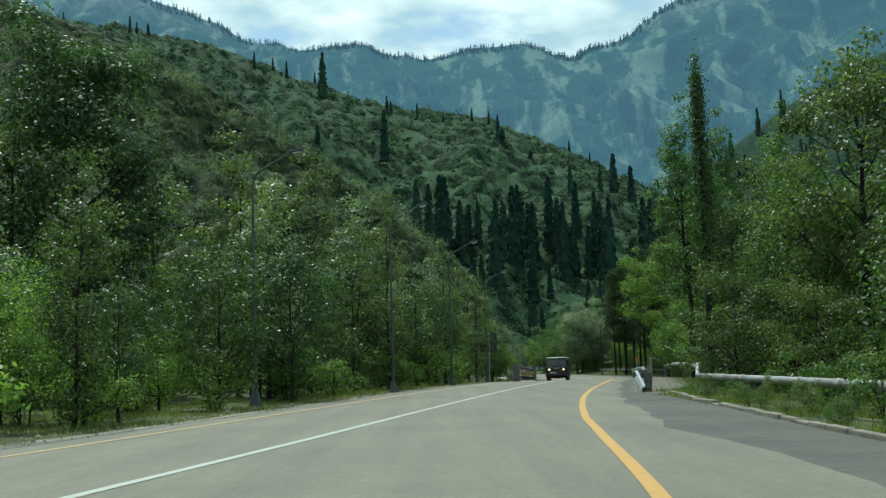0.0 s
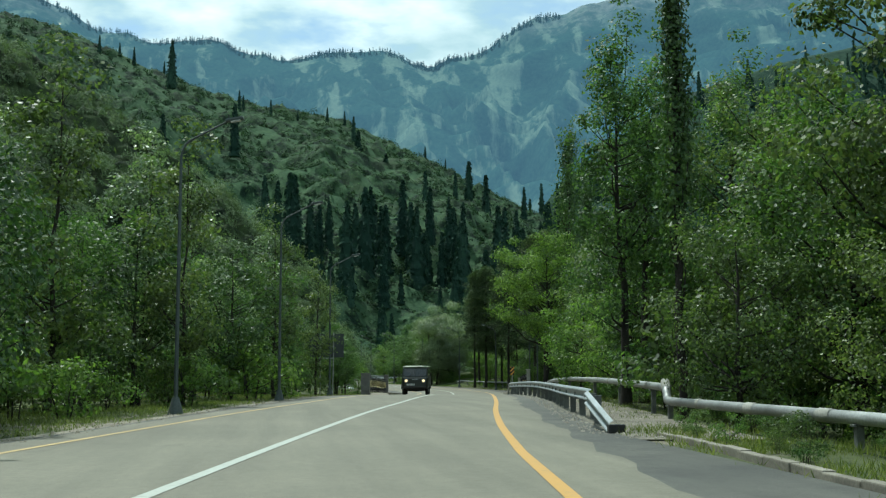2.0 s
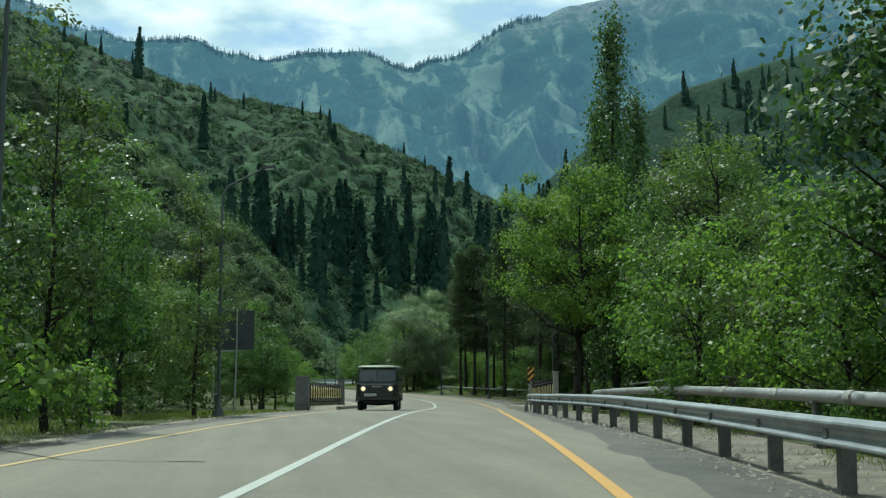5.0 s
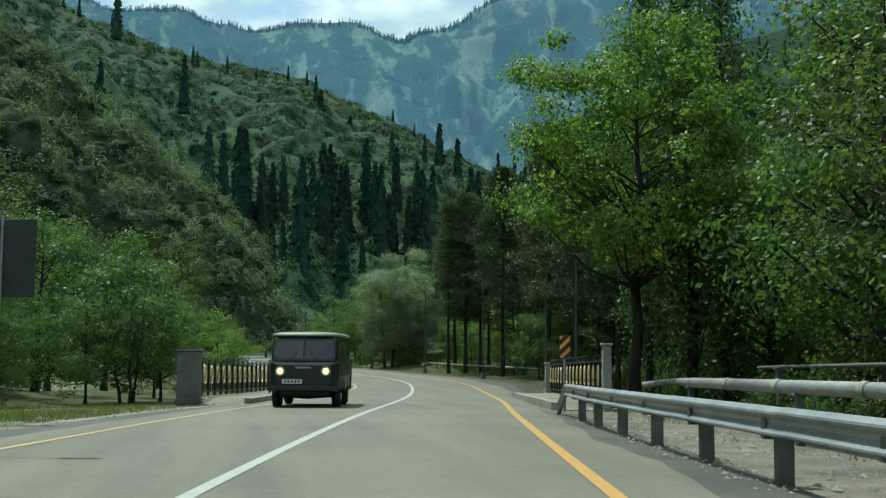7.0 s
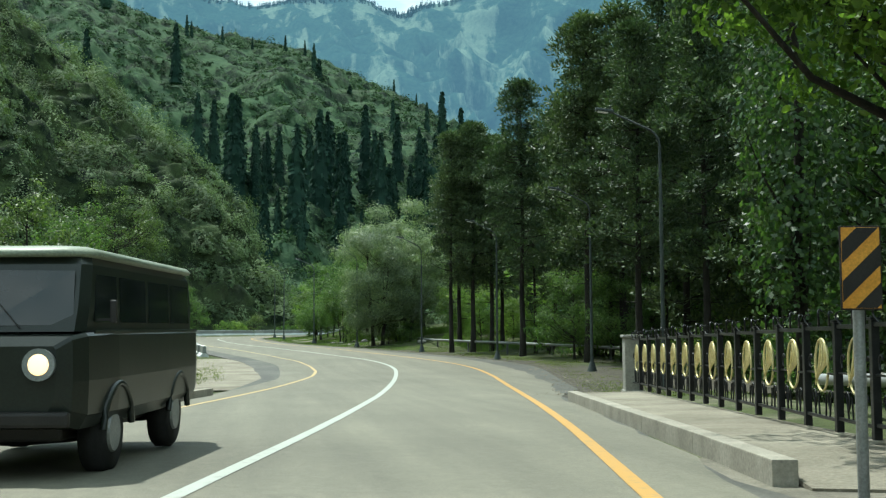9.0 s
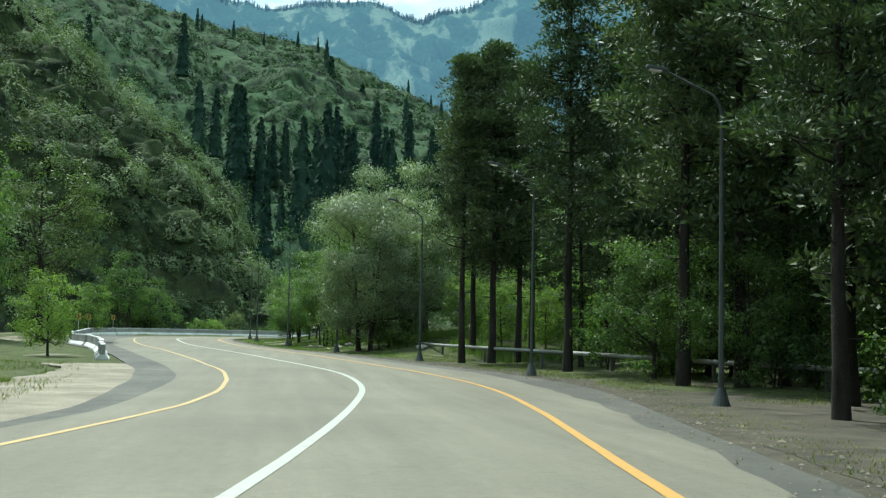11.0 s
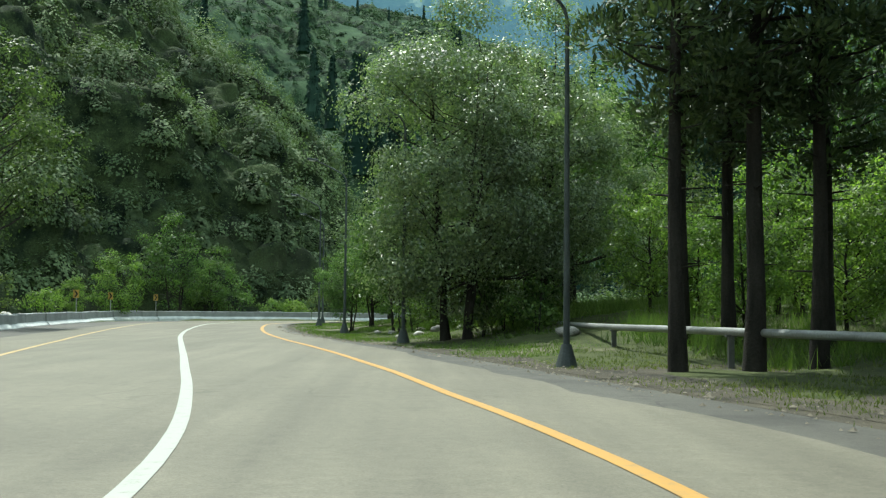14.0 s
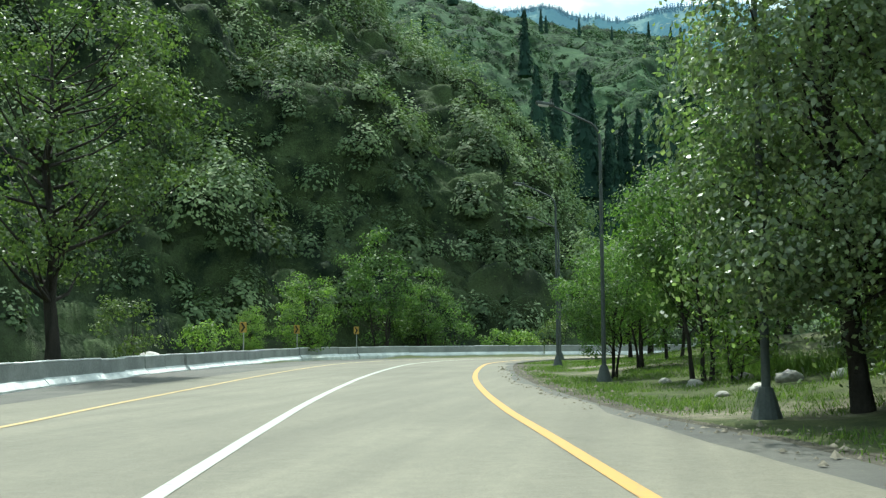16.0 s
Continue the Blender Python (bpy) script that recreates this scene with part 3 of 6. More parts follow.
def ground_height(x, y):
    """The ground beside the road: level at the verge, a bank up on the right behind the bend, a dip to the stream."""
    x, y = np.asarray(x, float), np.asarray(y, float)
    d, s = road_distance(x, y)
    k = np.clip((d - 6.5) / 6, 0, 1)
    bank = np.where(s > 0, np.clip((y - 140) / 30, 0, 1) * np.clip((d - 7) / 16, 0, 2) * 1.6, 0)
    dip = np.where((s > 0) & (y < 128), np.clip((d - 8.5) / 7, 0, 1) * -1.4, 0)
    return road_z(y) - 0.035 + ground_bumps(x, y) * k * (1 + 2 * k) + bank * (1 - np.clip((d - 60) / 40, 0, 1)) + dip


def build_ground():
    xs, ys = axis_steps(-4800, 4800, -40, 60, 1.5), axis_steps(-4800, 4800, -30, 260, 1.5)
    gx, gy = np.meshgrid(xs, ys, indexing="ij")
    gz = ground_height(gx, gy)
    n, c = gx.shape
    i, j = np.meshgrid(np.arange(n - 1), np.arange(c - 1), indexing="ij")
    f = np.stack([i * c + j, (i + 1) * c + j, (i + 1) * c + j + 1, i * c + j + 1], -1).reshape(-1, 4)
    ob = np_part("ground", np.stack([gx, gy, gz], -1).reshape(-1, 3), f, "ground", smooth=True)
    tagged(ob, "grassy valley floor with patches of dry dirt", kind="structure")


build_ground()


class Slope:
    """A hillside lofted from a foot line to a crest line, roughened by gullies and noise."""

    def __init__(self, foot, crest, cols, rows, gully, rough, bend=1.0, wave=14.0, back=0.0, seed=0.0):
        f, c = smooth_line(foot, 1.0), smooth_line(crest, 1.0)
        s = np.linspace(0, 1, cols)
        pick = lambda a: np.stack([np.interp(s, np.linspace(0, 1, len(a)), a[:, k]) for k in range(3)], -1)
        f, c = pick(f), pick(c)
        t = np.linspace(0, 1 + back, rows)
        self.f, self.c, self.bend = f, c, bend
        k = np.where(t <= 1, t, 1.0)
        drop = np.where(t > 1, (t - 1), 0.0)
        p = f[:, None] * (1 - t[None, :, None]) + c[:, None] * t[None, :, None]
        p[..., 2] = f[:, None, 2] + (c[:, None, 2] - f[:, None, 2]) * (k[None] ** bend - drop[None] * 0.9)
        run = np.linalg.norm(np.diff(f, axis=0), axis=1).cumsum()
        run = np.concatenate([[0], run])
        size = np.linalg.norm(c - f, axis=1).mean()
        d = np.zeros(p.shape[:2])
        for i in range(cols):
            for j in range(rows):
                q = Vector((run[i] / wave + seed, t[j] * size / (wave * 2.6), seed * 0.37))
                g = 1 - abs(noise.noise(q)) * 2
                r = noise.fractal(Vector((p[i, j, 0] / wave * 2.3, p[i, j, 1] / wave * 2.3, p[i, j, 2] / wave * 2.3 + seed)), 0.8, 2.1, 5)
                crest_calm = 1 - 0.85 * max(0, k[j] - 0.6) / 0.4
                d[i, j] = (gully * g * min(1, t[j] * 4) + rough * r * min(1, t[j] * 8)) * crest_calm
        tx, ty = np.gradient(p, axis=0), np.gradient(p, axis=1)
        nrm = unit(np.cross(tx, ty))
        nrm *= np.sign(nrm[..., 2:3] + 1e-9)
        self.p = p + nrm * d[..., None]
        self.n = nrm
        self.rows, self.cols, self.front = rows, cols, int(rows / (1 + back))

    def build(self, name, mat, label):
        n, c = self.cols, self.rows
        i, j = np.meshgrid(np.arange(n - 1), np.arange(c - 1), indexing="ij")
        f = np.stack([i * c + j, (i + 1) * c + j, (i + 1) * c + j + 1, i * c + j + 1], -1).reshape(-1, 4)
        ob = np_part(name, self.p.reshape(-1, 3), f, mat, smooth=True)
        return tagged(ob, label, kind="structure")

    def sample(self, n, rng, low=0.02, high=1.0, span=(0.0, 1.0)):
        """Random places on the side that faces the road."""
        a = rng.uniform(span[0], span[1], n) * (self.cols - 1.001)
        b = rng.uniform(low, high, n) * (self.front - 1.001)
        i, j = a.astype(int), b.astype(int)
        u, v = (a - i)[:, None], (b - j)[:, None]
        p = self.p
        return (p[i, j] * (1 - u) + p[i + 1, j] * u) * (1 - v) + (p[i, j + 1] * (1 - u) + p[i + 1, j + 1] * u) * v


NEAR_HILL = Slope(
    [(60, 262, 0), (24, 252, 0), (8, 246, 0), (-6, 232, -0.3), (-13, 205, -0.6), (-20, 170, -0.8), (-24, 130, -1), (-30, 90, -0.5), (-38, 40, -0.3), (-46, -20, -0.3), (-60, -90, -0.5)],
    [(40, 292, 2), (15, 287, 6), (10, 286, 22), (-1, 286, 34), (-10, 284, 40), (-24, 280, 52), (-44, 275, 66), (-75, 268, 82), (-120, 235, 98), (-165, 160, 115), (-200, 40, 125), (-220, -90, 130)],
    190, 90, 7.0, 3.4, 0.95, 19.0, 0.35, 1.7)
# the spur falls away steeply where the road bends round its foot
NEAR_HILL.p[..., 2] *= np.where(NEAR_HILL.p[..., 2] > 0, np.interp(NEAR_HILL.p[..., 0], [-60, -25, -10, -2, 2, 8, 12, 16, 21], [0.97, 0.93, 0.89, 0.88, 0.85, 0.70, 0.45, 0.14, 0.03]), 1.0)
NEAR_HILL.build("hillside_near", "hill_near_shaded", "steep rocky hillside overgrown with scrub")
FAR_HILL = Slope(
    [(420, 520, 0), (230, 470, 0), (120, 430, 0), (20, 400, 0), (-80, 380, 10), (-220, 330, 30), (-420, 250, 60)],
    [(420, 700, 60), (300, 740, 75), (200, 775, 98), (146, 790, 122), (96, 815, 153), (40, 815, 178), (-29, 808, 190), (-85, 800, 206), (-149, 790, 230), (-206, 776, 243), (-294, 748, 254), (-520, 640, 300)],
    200, 110, 13.0, 9.0, 1.1, 55.0, 0.35, 4.2)
FAR_HILL.build("hillside_far", "hill_far", "sunlit green hillside with shrubs and spruces")
RIGHT_RIDGE = Slope(
    [(1500, 300, 60), (900, 600, 40), (600, 800, 20), (380, 900, 10), (240, 950, 0)],
    [(1700, 900, 520), (1100, 1050, 430), (700, 1110, 372), (455, 1150, 312), (416, 1165, 290), (370, 1181, 262), (290, 1190, 200), (230, 1190, 120)],
    90, 50, 16.0, 8.0, 1.0, 90.0, 0.3, 7.7)
RIGHT_RIDGE.build("ridge_right", "hill_ridge", "forested ridge behind the roadside trees")
MOUNTAIN = Slope(
    [(3600, 700, 60), (2000, 1300, 60), (900, 1500, 60), (400, 1560, 60), (0, 1560, 60), (-500, 1500, 60), (-1500, 1300, 60), (-3200, 700, 60)],
    [(3300, 1900, 900), (2200, 2500, 960), (1500, 2720, 1010), (1079, 2832, 1050), (965, 2873, 1022), (908, 2892, 1025), (820, 2918, 997), (730, 2942, 976), (640, 2963, 944), (518, 2987, 868), (426, 3002, 858), (366, 3010, 833), (242, 3022, 872), (120, 3029, 871), (29, 3032, 848), (-92, 3030, 849), (-211, 3024, 882), (-270, 3019, 878), (-413, 3003, 880), (-553, 2980, 918), (-772, 2899, 992), (-1500, 2600, 1050), (-3000, 1900, 1000)],
    300, 100, 90.0, 34.0, 1.15, 135.0, 0.25, 11.3)
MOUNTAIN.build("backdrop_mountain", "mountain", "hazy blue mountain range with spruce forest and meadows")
RIGHT_BANK = Slope(
    [(40, 235, 3), (33, 205, 3.6), (33, 180, 3.6), (38, 150, 2.6), (50, 110, -1.2), (52, 60, -1.2), (52, -60, -1.2)],
    [(150, 330, 40), (140, 260, 36), (130, 200, 34), (130, 150, 30), (130, 100, 24), (130, 40, 22), (130, -70, 22)],
    80, 30, 1.5, 1.2, 0.9, 15.0, 0.2, 5.5)
RIGHT_BANK.build("bank_right", "hill_right", "grassy bank rising behind the roadside trees")


# ---- plants ----
def crown_clumps(rng, n, centre, radii, out=0.5):
    """Clump centres inside an ellipsoid, denser towards its shell, with gaps."""
    d = unit(rng.normal(size=(n, 3)))
    r = rng.uniform(out, 1.0, (n, 1)) ** 0.6
    wob = 1 + 0.28 * np.sin(d[:, :1] * 5 + centre[2]) * np.cos(d[:, 1:2] * 4 + d[:, 2:3] * 3)
    return np.array(centre) + d * r * wob * np.array(radii)


def broad_tree_meshes(seed, height, spread, trunk=0.16, base=0.25, clumps=60, per=70, leaf=0.2, leaf_mat="leaf_mid", bark="bark", clump_size=0.9, lean=0.0, stems=1, droop=0.0, oval=False):
    """Trunk with limbs, and a crown of leaf clumps at the limbs' ends. Returns the two meshes."""
    rng = np.random.default_rng(seed)
    chunks, ends = [], []
    cz = height * (base + 1) / 2
    centres = crown_clumps(rng, clumps, (lean, 0, cz), (spread, spread, height * (1 - base) / 2))
    tops = []
    for s in range(stems):
        a = rng.uniform(0, 6.28)
        b = 0.0 if stems == 1 else 0.35 * spread
        x0, y0 = (0.0, 0.0) if stems == 1 else (0.13 * spread * math.cos(a), 0.13 * spread * math.sin(a))
        top = np.array([lean + b * math.cos(a) + rng.normal() * 0.15, b * math.sin(a) + rng.normal() * 0.15, height * rng.uniform(0.78, 0.92)])
        t = np.linspace(0, 1, 9)[:, None]
        pts = np.array([[x0, y0, -0.15]]) * (1 - t) + top * t + np.concatenate([rng.normal(size=(9, 2)) * 0.07 * t * (1 - t) * 4, np.zeros((9, 1))], 1) * height * 0.12
        rad = trunk * (1 - 0.88 * t[:, 0]) * np.where(t[:, 0] < 0.05, 1.35, 1.0)
        chunks.append(tube_arrays(pts, rad, 8))
        tops.append(pts)
    for c in centres[: max(10, clumps // 2)]:
        pts = tops[rng.integers(stems)]
        z0 = float(np.clip(c[2] - 0.55 * np.hypot(c[0] - pts[4, 0], c[1] - pts[4, 1]) - 0.3 + rng.normal() * 0.3, 0.18 * height, 0.95 * pts[-1, 2]))
        p0 = np.array([np.interp(z0, pts[:, 2], pts[:, q]) for q in range(3)])
        m = (p0 + c) / 2 + np.array([0, 0, -0.08 * np.linalg.norm(c - p0)]) + rng.normal(size=3) * 0.08
        r0 = trunk * (1 - 0.85 * z0 / height) * 0.42
        chunks.append(tube_arrays(np.array([p0, m, c]), [r0, r0 * 0.6, 0.012], 5))
    v, f = join_arrays(chunks)
    wood = np_mesh("trunk", v, f, bark, True)
    size = rng.uniform(0.5, 1.3, (clumps, 1)) * clump_size
    cnt = (per * (size[:, 0] / clump_size) ** 1.6 * rng.uniform(0.7, 1.3, clumps)).astype(int)
    idx = np.repeat(np.arange(clumps), cnt)
    d = rng.normal(size=(len(idx), 3))
    d[:, 2] = d[:, 2] * 0.85 + 0.25  # a bough carries its leaves on top and outside
    d = unit(d)
    r = rng.uniform(0.25, 1.0, (len(idx), 1)) ** 0.5 * np.where(rng.uniform(size=(len(idx), 1)) < 0.12, 1.45, 1.0)
    r *= 0.82 + 0.3 * np.sin(d[:, :1] * 4.1 + idx[:, None]) * np.sin(d[:, 1:2] * 4.7 + idx[:, None] * 2.3)
    off = d * r * np.array([0.92, 0.92, 0.62]) * size[idx]
    off[:, 2] -= droop * np.hypot(off[:, 0], off[:, 1])
    pos = centres[idx] + off
    keep = pos[:, 2] > height * base * 0.45
    out = d * 0.8 + unit(pos - np.array([lean, 0, cz - 0.15 * height])) * 0.4
    v, f = leaf_quads(pos[keep], leaf, leaf * 0.62, rng, 0.0, None, out[keep], oval)
    return wood, np_mesh("crown", v, f, leaf_mat)


def poplar_meshes(seed, height, spread, leaf_mat="leaf_dark", n=150, per=52, low=0.1, leaf=0.19):
    """Columnar poplar: steep limbs close to the trunk."""
    rng = np.random.default_rng(seed)
    t = np.linspace(0, 1, 10)
    pts = np.stack([rng.normal(size=10) * 0.06, rng.normal(size=10) * 0.06, t * height * 0.97 - 0.2], -1)
    chunks = [tube_arrays(pts, 0.17 * spread ** 0.5 * (1 - 0.92 * t), 8)]
    h = rng.uniform(low, 1, n)
    r = spread * np.minimum(1, np.minimum(h / 0.22, (1.03 - h) / 0.45)) * rng.uniform(0.35, 1.1, n)
    a = rng.uniform(0, 6.28, n)
    c = np.stack([np.cos(a) * r, np.sin(a) * r, h * height], -1)
    for q in c[:24]:
        p0 = np.array([0, 0, max(1.0, q[2] - 2.2)])
        w = np.array([np.interp(p0[2], pts[:, 2], pts[:, k]) for k in range(3)])
        chunks.append(tube_arrays(np.array([w, (w * 0.4 + q * 0.6), q + [0, 0, 0.5]]), [0.05, 0.03, 0.008], 5))
    idx = np.repeat(np.arange(n), per)
    pos = c[idx] + rng.normal(size=(len(idx), 3)) * np.array([0.22 * spread + 0.04, 0.22 * spread + 0.04, 0.75])
    v, f = join_arrays(chunks)
    lv, lf = leaf_quads(pos, leaf, leaf * 0.7, rng, 0.0, None, unit(pos * np.array([1, 1, 0])))
    return np_mesh("trunk", v, f, "bark", True), np_mesh("crown", lv, lf, leaf_mat)


def pine_meshes(seed, height, spread, base=0.3, puffs=120, per=120, needle=0.2, thin=0.36, trunk=0.17):
    """Pine: a straight bare trunk, level limbs, and uneven flattened puffs of needles."""
    rng = np.random.default_rng(seed)
    t = np.linspace(0, 1, 10)
    stem = np.stack([np.cumsum(rng.normal(size=10)) * 0.05, np.cumsum(rng.normal(size=10)) * 0.05, t * height * 0.97 - 0.2], -1)
    chunks = [tube_arrays(stem, trunk * (1 - 0.9 * t) * np.where(t < 0.05, 1.25, 1.0), 9)]
    h = base + (0.99 - base) * rng.uniform(0, 1, puffs) ** 0.85
    a = rng.uniform(0, 6.28, puffs)
    lobe = 0.72 + 0.28 * np.sin(a * 2 + seed) * np.sin(h * 17 + a)
    reach = spread * np.minimum(1.0, np.minimum((h - base + 0.06) / 0.16, ((1.02 - h) / 0.5) ** 0.7)) * lobe * rng.uniform(0.25, 1.1, puffs)
    c = np.stack([np.cos(a) * reach, np.sin(a) * reach, h * height], -1) + np.array([stem[5, 0], stem[5, 1], 0])
    for q in c[::2]:
        p0 = np.array([stem[5, 0], stem[5, 1], q[2] - 0.25 * np.hypot(q[0], q[1])])
        chunks.append(tube_arrays(np.array([p0, (p0 + q) / 2 + [0, 0, -0.1], q]), [0.045, 0.028, 0.008], 5))
    for k in range(9):  # dead snags under the crown
        z, b = height * rng.uniform(0.1, base), rng.uniform(0, 6.28)
        ln = rng.uniform(0.3, 0.9)
        chunks.append(tube_arrays(np.array([[stem[2, 0], stem[2, 1], z], [ln * math.cos(b), ln * math.sin(b), z + 0.05]]), [0.025, 0.006], 4))
    size = rng.uniform(0.45, 1.0, (puffs, 1)) * spread * 0.36
    idx = np.repeat(np.arange(puffs), per)
    d = rng.normal(size=(len(idx), 3))
    d[:, 2] = d[:, 2] * 0.7 + 0.35
    d = unit(d)
    pos = c[idx] + d * rng.uniform(0.35, 1.0, (len(idx), 1)) ** 0.6 * size[idx] * np.array([1, 1, 0.55])
    v, f = join_arrays(chunks)
    lv, lf = leaf_quads(pos, needle, needle * thin, rng, 0.3, d + np.array([0, 0, 0.3]))
    return np_mesh("trunk", v, f, "bark", True), np_mesh("crown", lv, lf, "needle")


def plant(name, meshes, m, label, category, group=""):
    ob = thing(name, label, category, group, m)
    for nm, me in zip(("trunk", "crown"), meshes):
        new(nm, me).parent = ob
    return ob


def scatter(name, kinds, spots, label, category, group, seed):
    """One thing per spot (x, y, size); the kinds share their meshes."""
    rng = np.random.default_rng(seed)
    first = {}
    for n, (x, y, s) in enumerate(spots):
        k = n % len(kinds)
        z = float(ground_height(np.array([x]), np.array([y]))[0])
        m = pose(x, y, z, 0, 0, rng.uniform(0, 360)) @ Matrix.Diagonal((s * rng.uniform(0.92, 1.08), s * rng.uniform(0.92, 1.08), s, 1))
        if k not in first:
            first[k] = plant(name, kinds[k], m, label, category, group)
        else:
            o = copy_thing(first[k], Matrix.Identity(4))
            o.matrix_basis = m


B = broad_tree_meshes
YOUNG = [B(11, 8.5, 1.4, 0.09, 0.03, 70, 84, 0.15, "leaf_mid", "bark", 0.78), B(12, 9.5, 1.25, 0.09, 0.03, 70, 84, 0.15, "leaf_olive", "bark", 0.78), B(13, 7.0, 1.75, 0.08, 0.02, 70, 84, 0.15, "leaf_dark", "bark", 0.85), B(14, 10.0, 1.15, 0.09, 0.03, 70, 84, 0.145, "leaf_silver", "bark", 0.75)]
BIG = [B(21, 12.5, 3.2, 0.26, 0.10, 100, 150, 0.17, "leaf_mid", "bark", 1.4), B(22, 14.0, 3.1, 0.28, 0.12, 100, 150, 0.17, "leaf_olive", "bark", 1.4), B(23, 12.0, 3.2, 0.24, 0.08, 100, 150, 0.17, "leaf_dark", "bark", 1.4)]
LOW = [B(34, 6.8, 2.3, 0.13, 0.04, 64, 150, 0.145, "leaf_mid", "bark", 1.05), B(35, 7.6, 2.1, 0.13, 0.04, 64, 150, 0.145, "leaf_olive", "bark", 1.05)]
BACK = [B(26, 12.5, 3.5, 0.26, 0.04, 86, 96, 0.25, "leaf_mid", "bark", 1.4), B(27, 14.0, 3.2, 0.28, 0.04, 86, 96, 0.25, "leaf_olive", "bark", 1.4), B(28, 12.0, 3.3, 0.24, 0.04, 86, 96, 0.25, "leaf_dark", "bark", 1.4)]
TALL = [B(25, 15.0, 1.9, 0.2, 0.30, 84, 130, 0.16, "leaf_mid", "bark", 1.0, 0.5)]
MAPLE = [B(38, 8.8, 3.0, 0.17, 0.34, 130, 260, 0.105, "leaf_maple", "bark", 0.78, oval=True)]
OLIVE = [B(33, 12.5, 2.5, 0.2, 0.22, 100, 170, 0.155, "leaf_olive", "bark", 1.1)]
BRIGHT = [B(32, 6.0, 2.2, 0.10, 0.04, 60, 130, 0.145, "leaf_bright", "bark", 0.95)]
FINE = [B(55, 6.0, 2.2, 0.09, 0.06, 70, 300, 0.09, "leaf_mid", "bark", 0.9)]
SILVER = [B(41, 10.5, 3.2, 0.13, 0.05, 140, 600, 0.10, "leaf_silver", "bark", 1.25, 0, 4)]
SILVER_BACK = [B(42, 9.0, 3.3, 0.09, 0.20, 90, 230, 0.15, "leaf_mid", "bark", 1.2, 0, 3)]
SILVER_FAR = [B(43, 9.0, 3.4, 0.09, 0.14, 90, 90, 0.22, "leaf_mid", "bark", 1.2, 0, 3)]
SHRUB = [B(51, 2.2, 1.2, 0.03, 0.02, 26, 52, 0.14, "leaf_mid", "bark", 0.6, 0, 3), B(52, 1.6, 1.0, 0.03, 0.02, 24, 52, 0.13, "leaf_bright", "bark", 0.52, 0, 3), B(53, 2.8, 1.3, 0.03, 0.02, 26, 52, 0.14, "leaf_olive", "bark", 0.64, 0, 3)]
POPLAR = [poplar_meshes(61, 19.0, 1.35)]
PINE = [pine_meshes(71, 16.0, 2.9, 0.26, 120, 120, 0.2, 0.4), pine_meshes(72, 14.5, 2.7, 0.22, 110, 120, 0.2, 0.4, 0.15)]
PINE_NEAR = [pine_meshes(74, 15.0, 2.9, 0.3, 120, 170, 0.19, 0.34)]
PINE_BACK = [pine_meshes(73, 16.0, 3.3, 0.14, 110, 66, 0.29, 0.45, 0.2)]

# young trees along the left verge
rng0 = np.random.default_rng(5)
spots = []
for i in range(46):
    y = 22 + i * 1.62 + rng0.uniform(-0.7, 0.7)
    p, _ = beside(y, -6.6 - rng0.uniform(0, 7) ** 1.15)
    if y > 84 and p.x > 0.5:  # open grass beside the board
        continue
    spots.append((p.x, p.y, rng0.uniform(0.7, 1.15) * min(1.0, 0.3 + y / 60)))
scatter("young_tree", YOUNG, spots, "slender young roadside tree with green leaves", "tree", "young trees by the left verge", 1)
spots = []
for i in range(46):
    y = 15 + i * 1.75 + rng0.uniform(-0.6, 0.6)
    p, _ = beside(y, -7.6 - rng0.uniform(0, 5))
    if y > 80 and p.x > 1.0:
        continue
    spots.append((p.x, p.y, rng0.uniform(0.55, 1.2)))
scatter("shrub", SHRUB, spots, "leafy green shrub in the roadside grass", "shrub", "shrubs by the left verge", 2)
spots = []
for i in range(34):
    y = 20 + i * 2.1 + rng0.uniform(-0.6, 0.6)
    p, _ = beside(min(y, 90), 8.7 + rng0.uniform(0, 5))
    spots.append((p.x, p.y, rng0.uniform(0.6, 1.35) * (0.6 if y < 46 else 1.0)))
for i in range(24):
    p, _ = beside(116 + i * 1.4, 10.5 + rng0.uniform(0, 9))
    spots.append((p.x, p.y, rng0.uniform(0.6, 1.5)))
scatter("shrub", SHRUB, spots, "leafy undergrowth shrub beneath the trees", "shrub", "undergrowth beside the road", 12)
scatter("maple_tree", BRIGHT, [(-9.0, 22.5, 0.5), (-10.2, 26, 0.62), (-8.4, 33.5, 0.42)], "bushy young tree with bright leaves at the edge of the verge", "tree", "sunlit trees", 35)
scatter("shrub", [SHRUB[1]], [(-8.2, 18.4, 1.1), (-7.7, 24.6, 0.8), (-6.6, 33, 0.9), (-5.6, 41, 1.3), (-4.6, 46.5, 0.9), (-2.4, 56, 1.1), (-0.6, 65.5, 1.5), (0.6, 71, 0.9)], "low shrub with bright sunlit leaves", "shrub", "bright shrubs by the left verge", 36)
# weeds between the kerb and the pipe
rng2 = np.random.default_rng(77)
spots = []
for i in range(46):
    y = 11 + i * 0.64 + rng2.uniform(-0.3, 0.3)
    t = rng2.uniform(0, 1) ** 1.4
    spots.append((np.interp(y, [3, 13.8, 19, 28, 36.6, 42], [5.0, 5.25, 5.6, 6.3, 7.25, 8.6]) + 0.45 + t * 2.2, y, rng2.uniform(0.09, 0.22)))
scatter("weed", [SHRUB[0], SHRUB[2]], spots, "leafy green weed growing behind the kerb", "weed", "weeds behind the kerb", 38)
spots = []
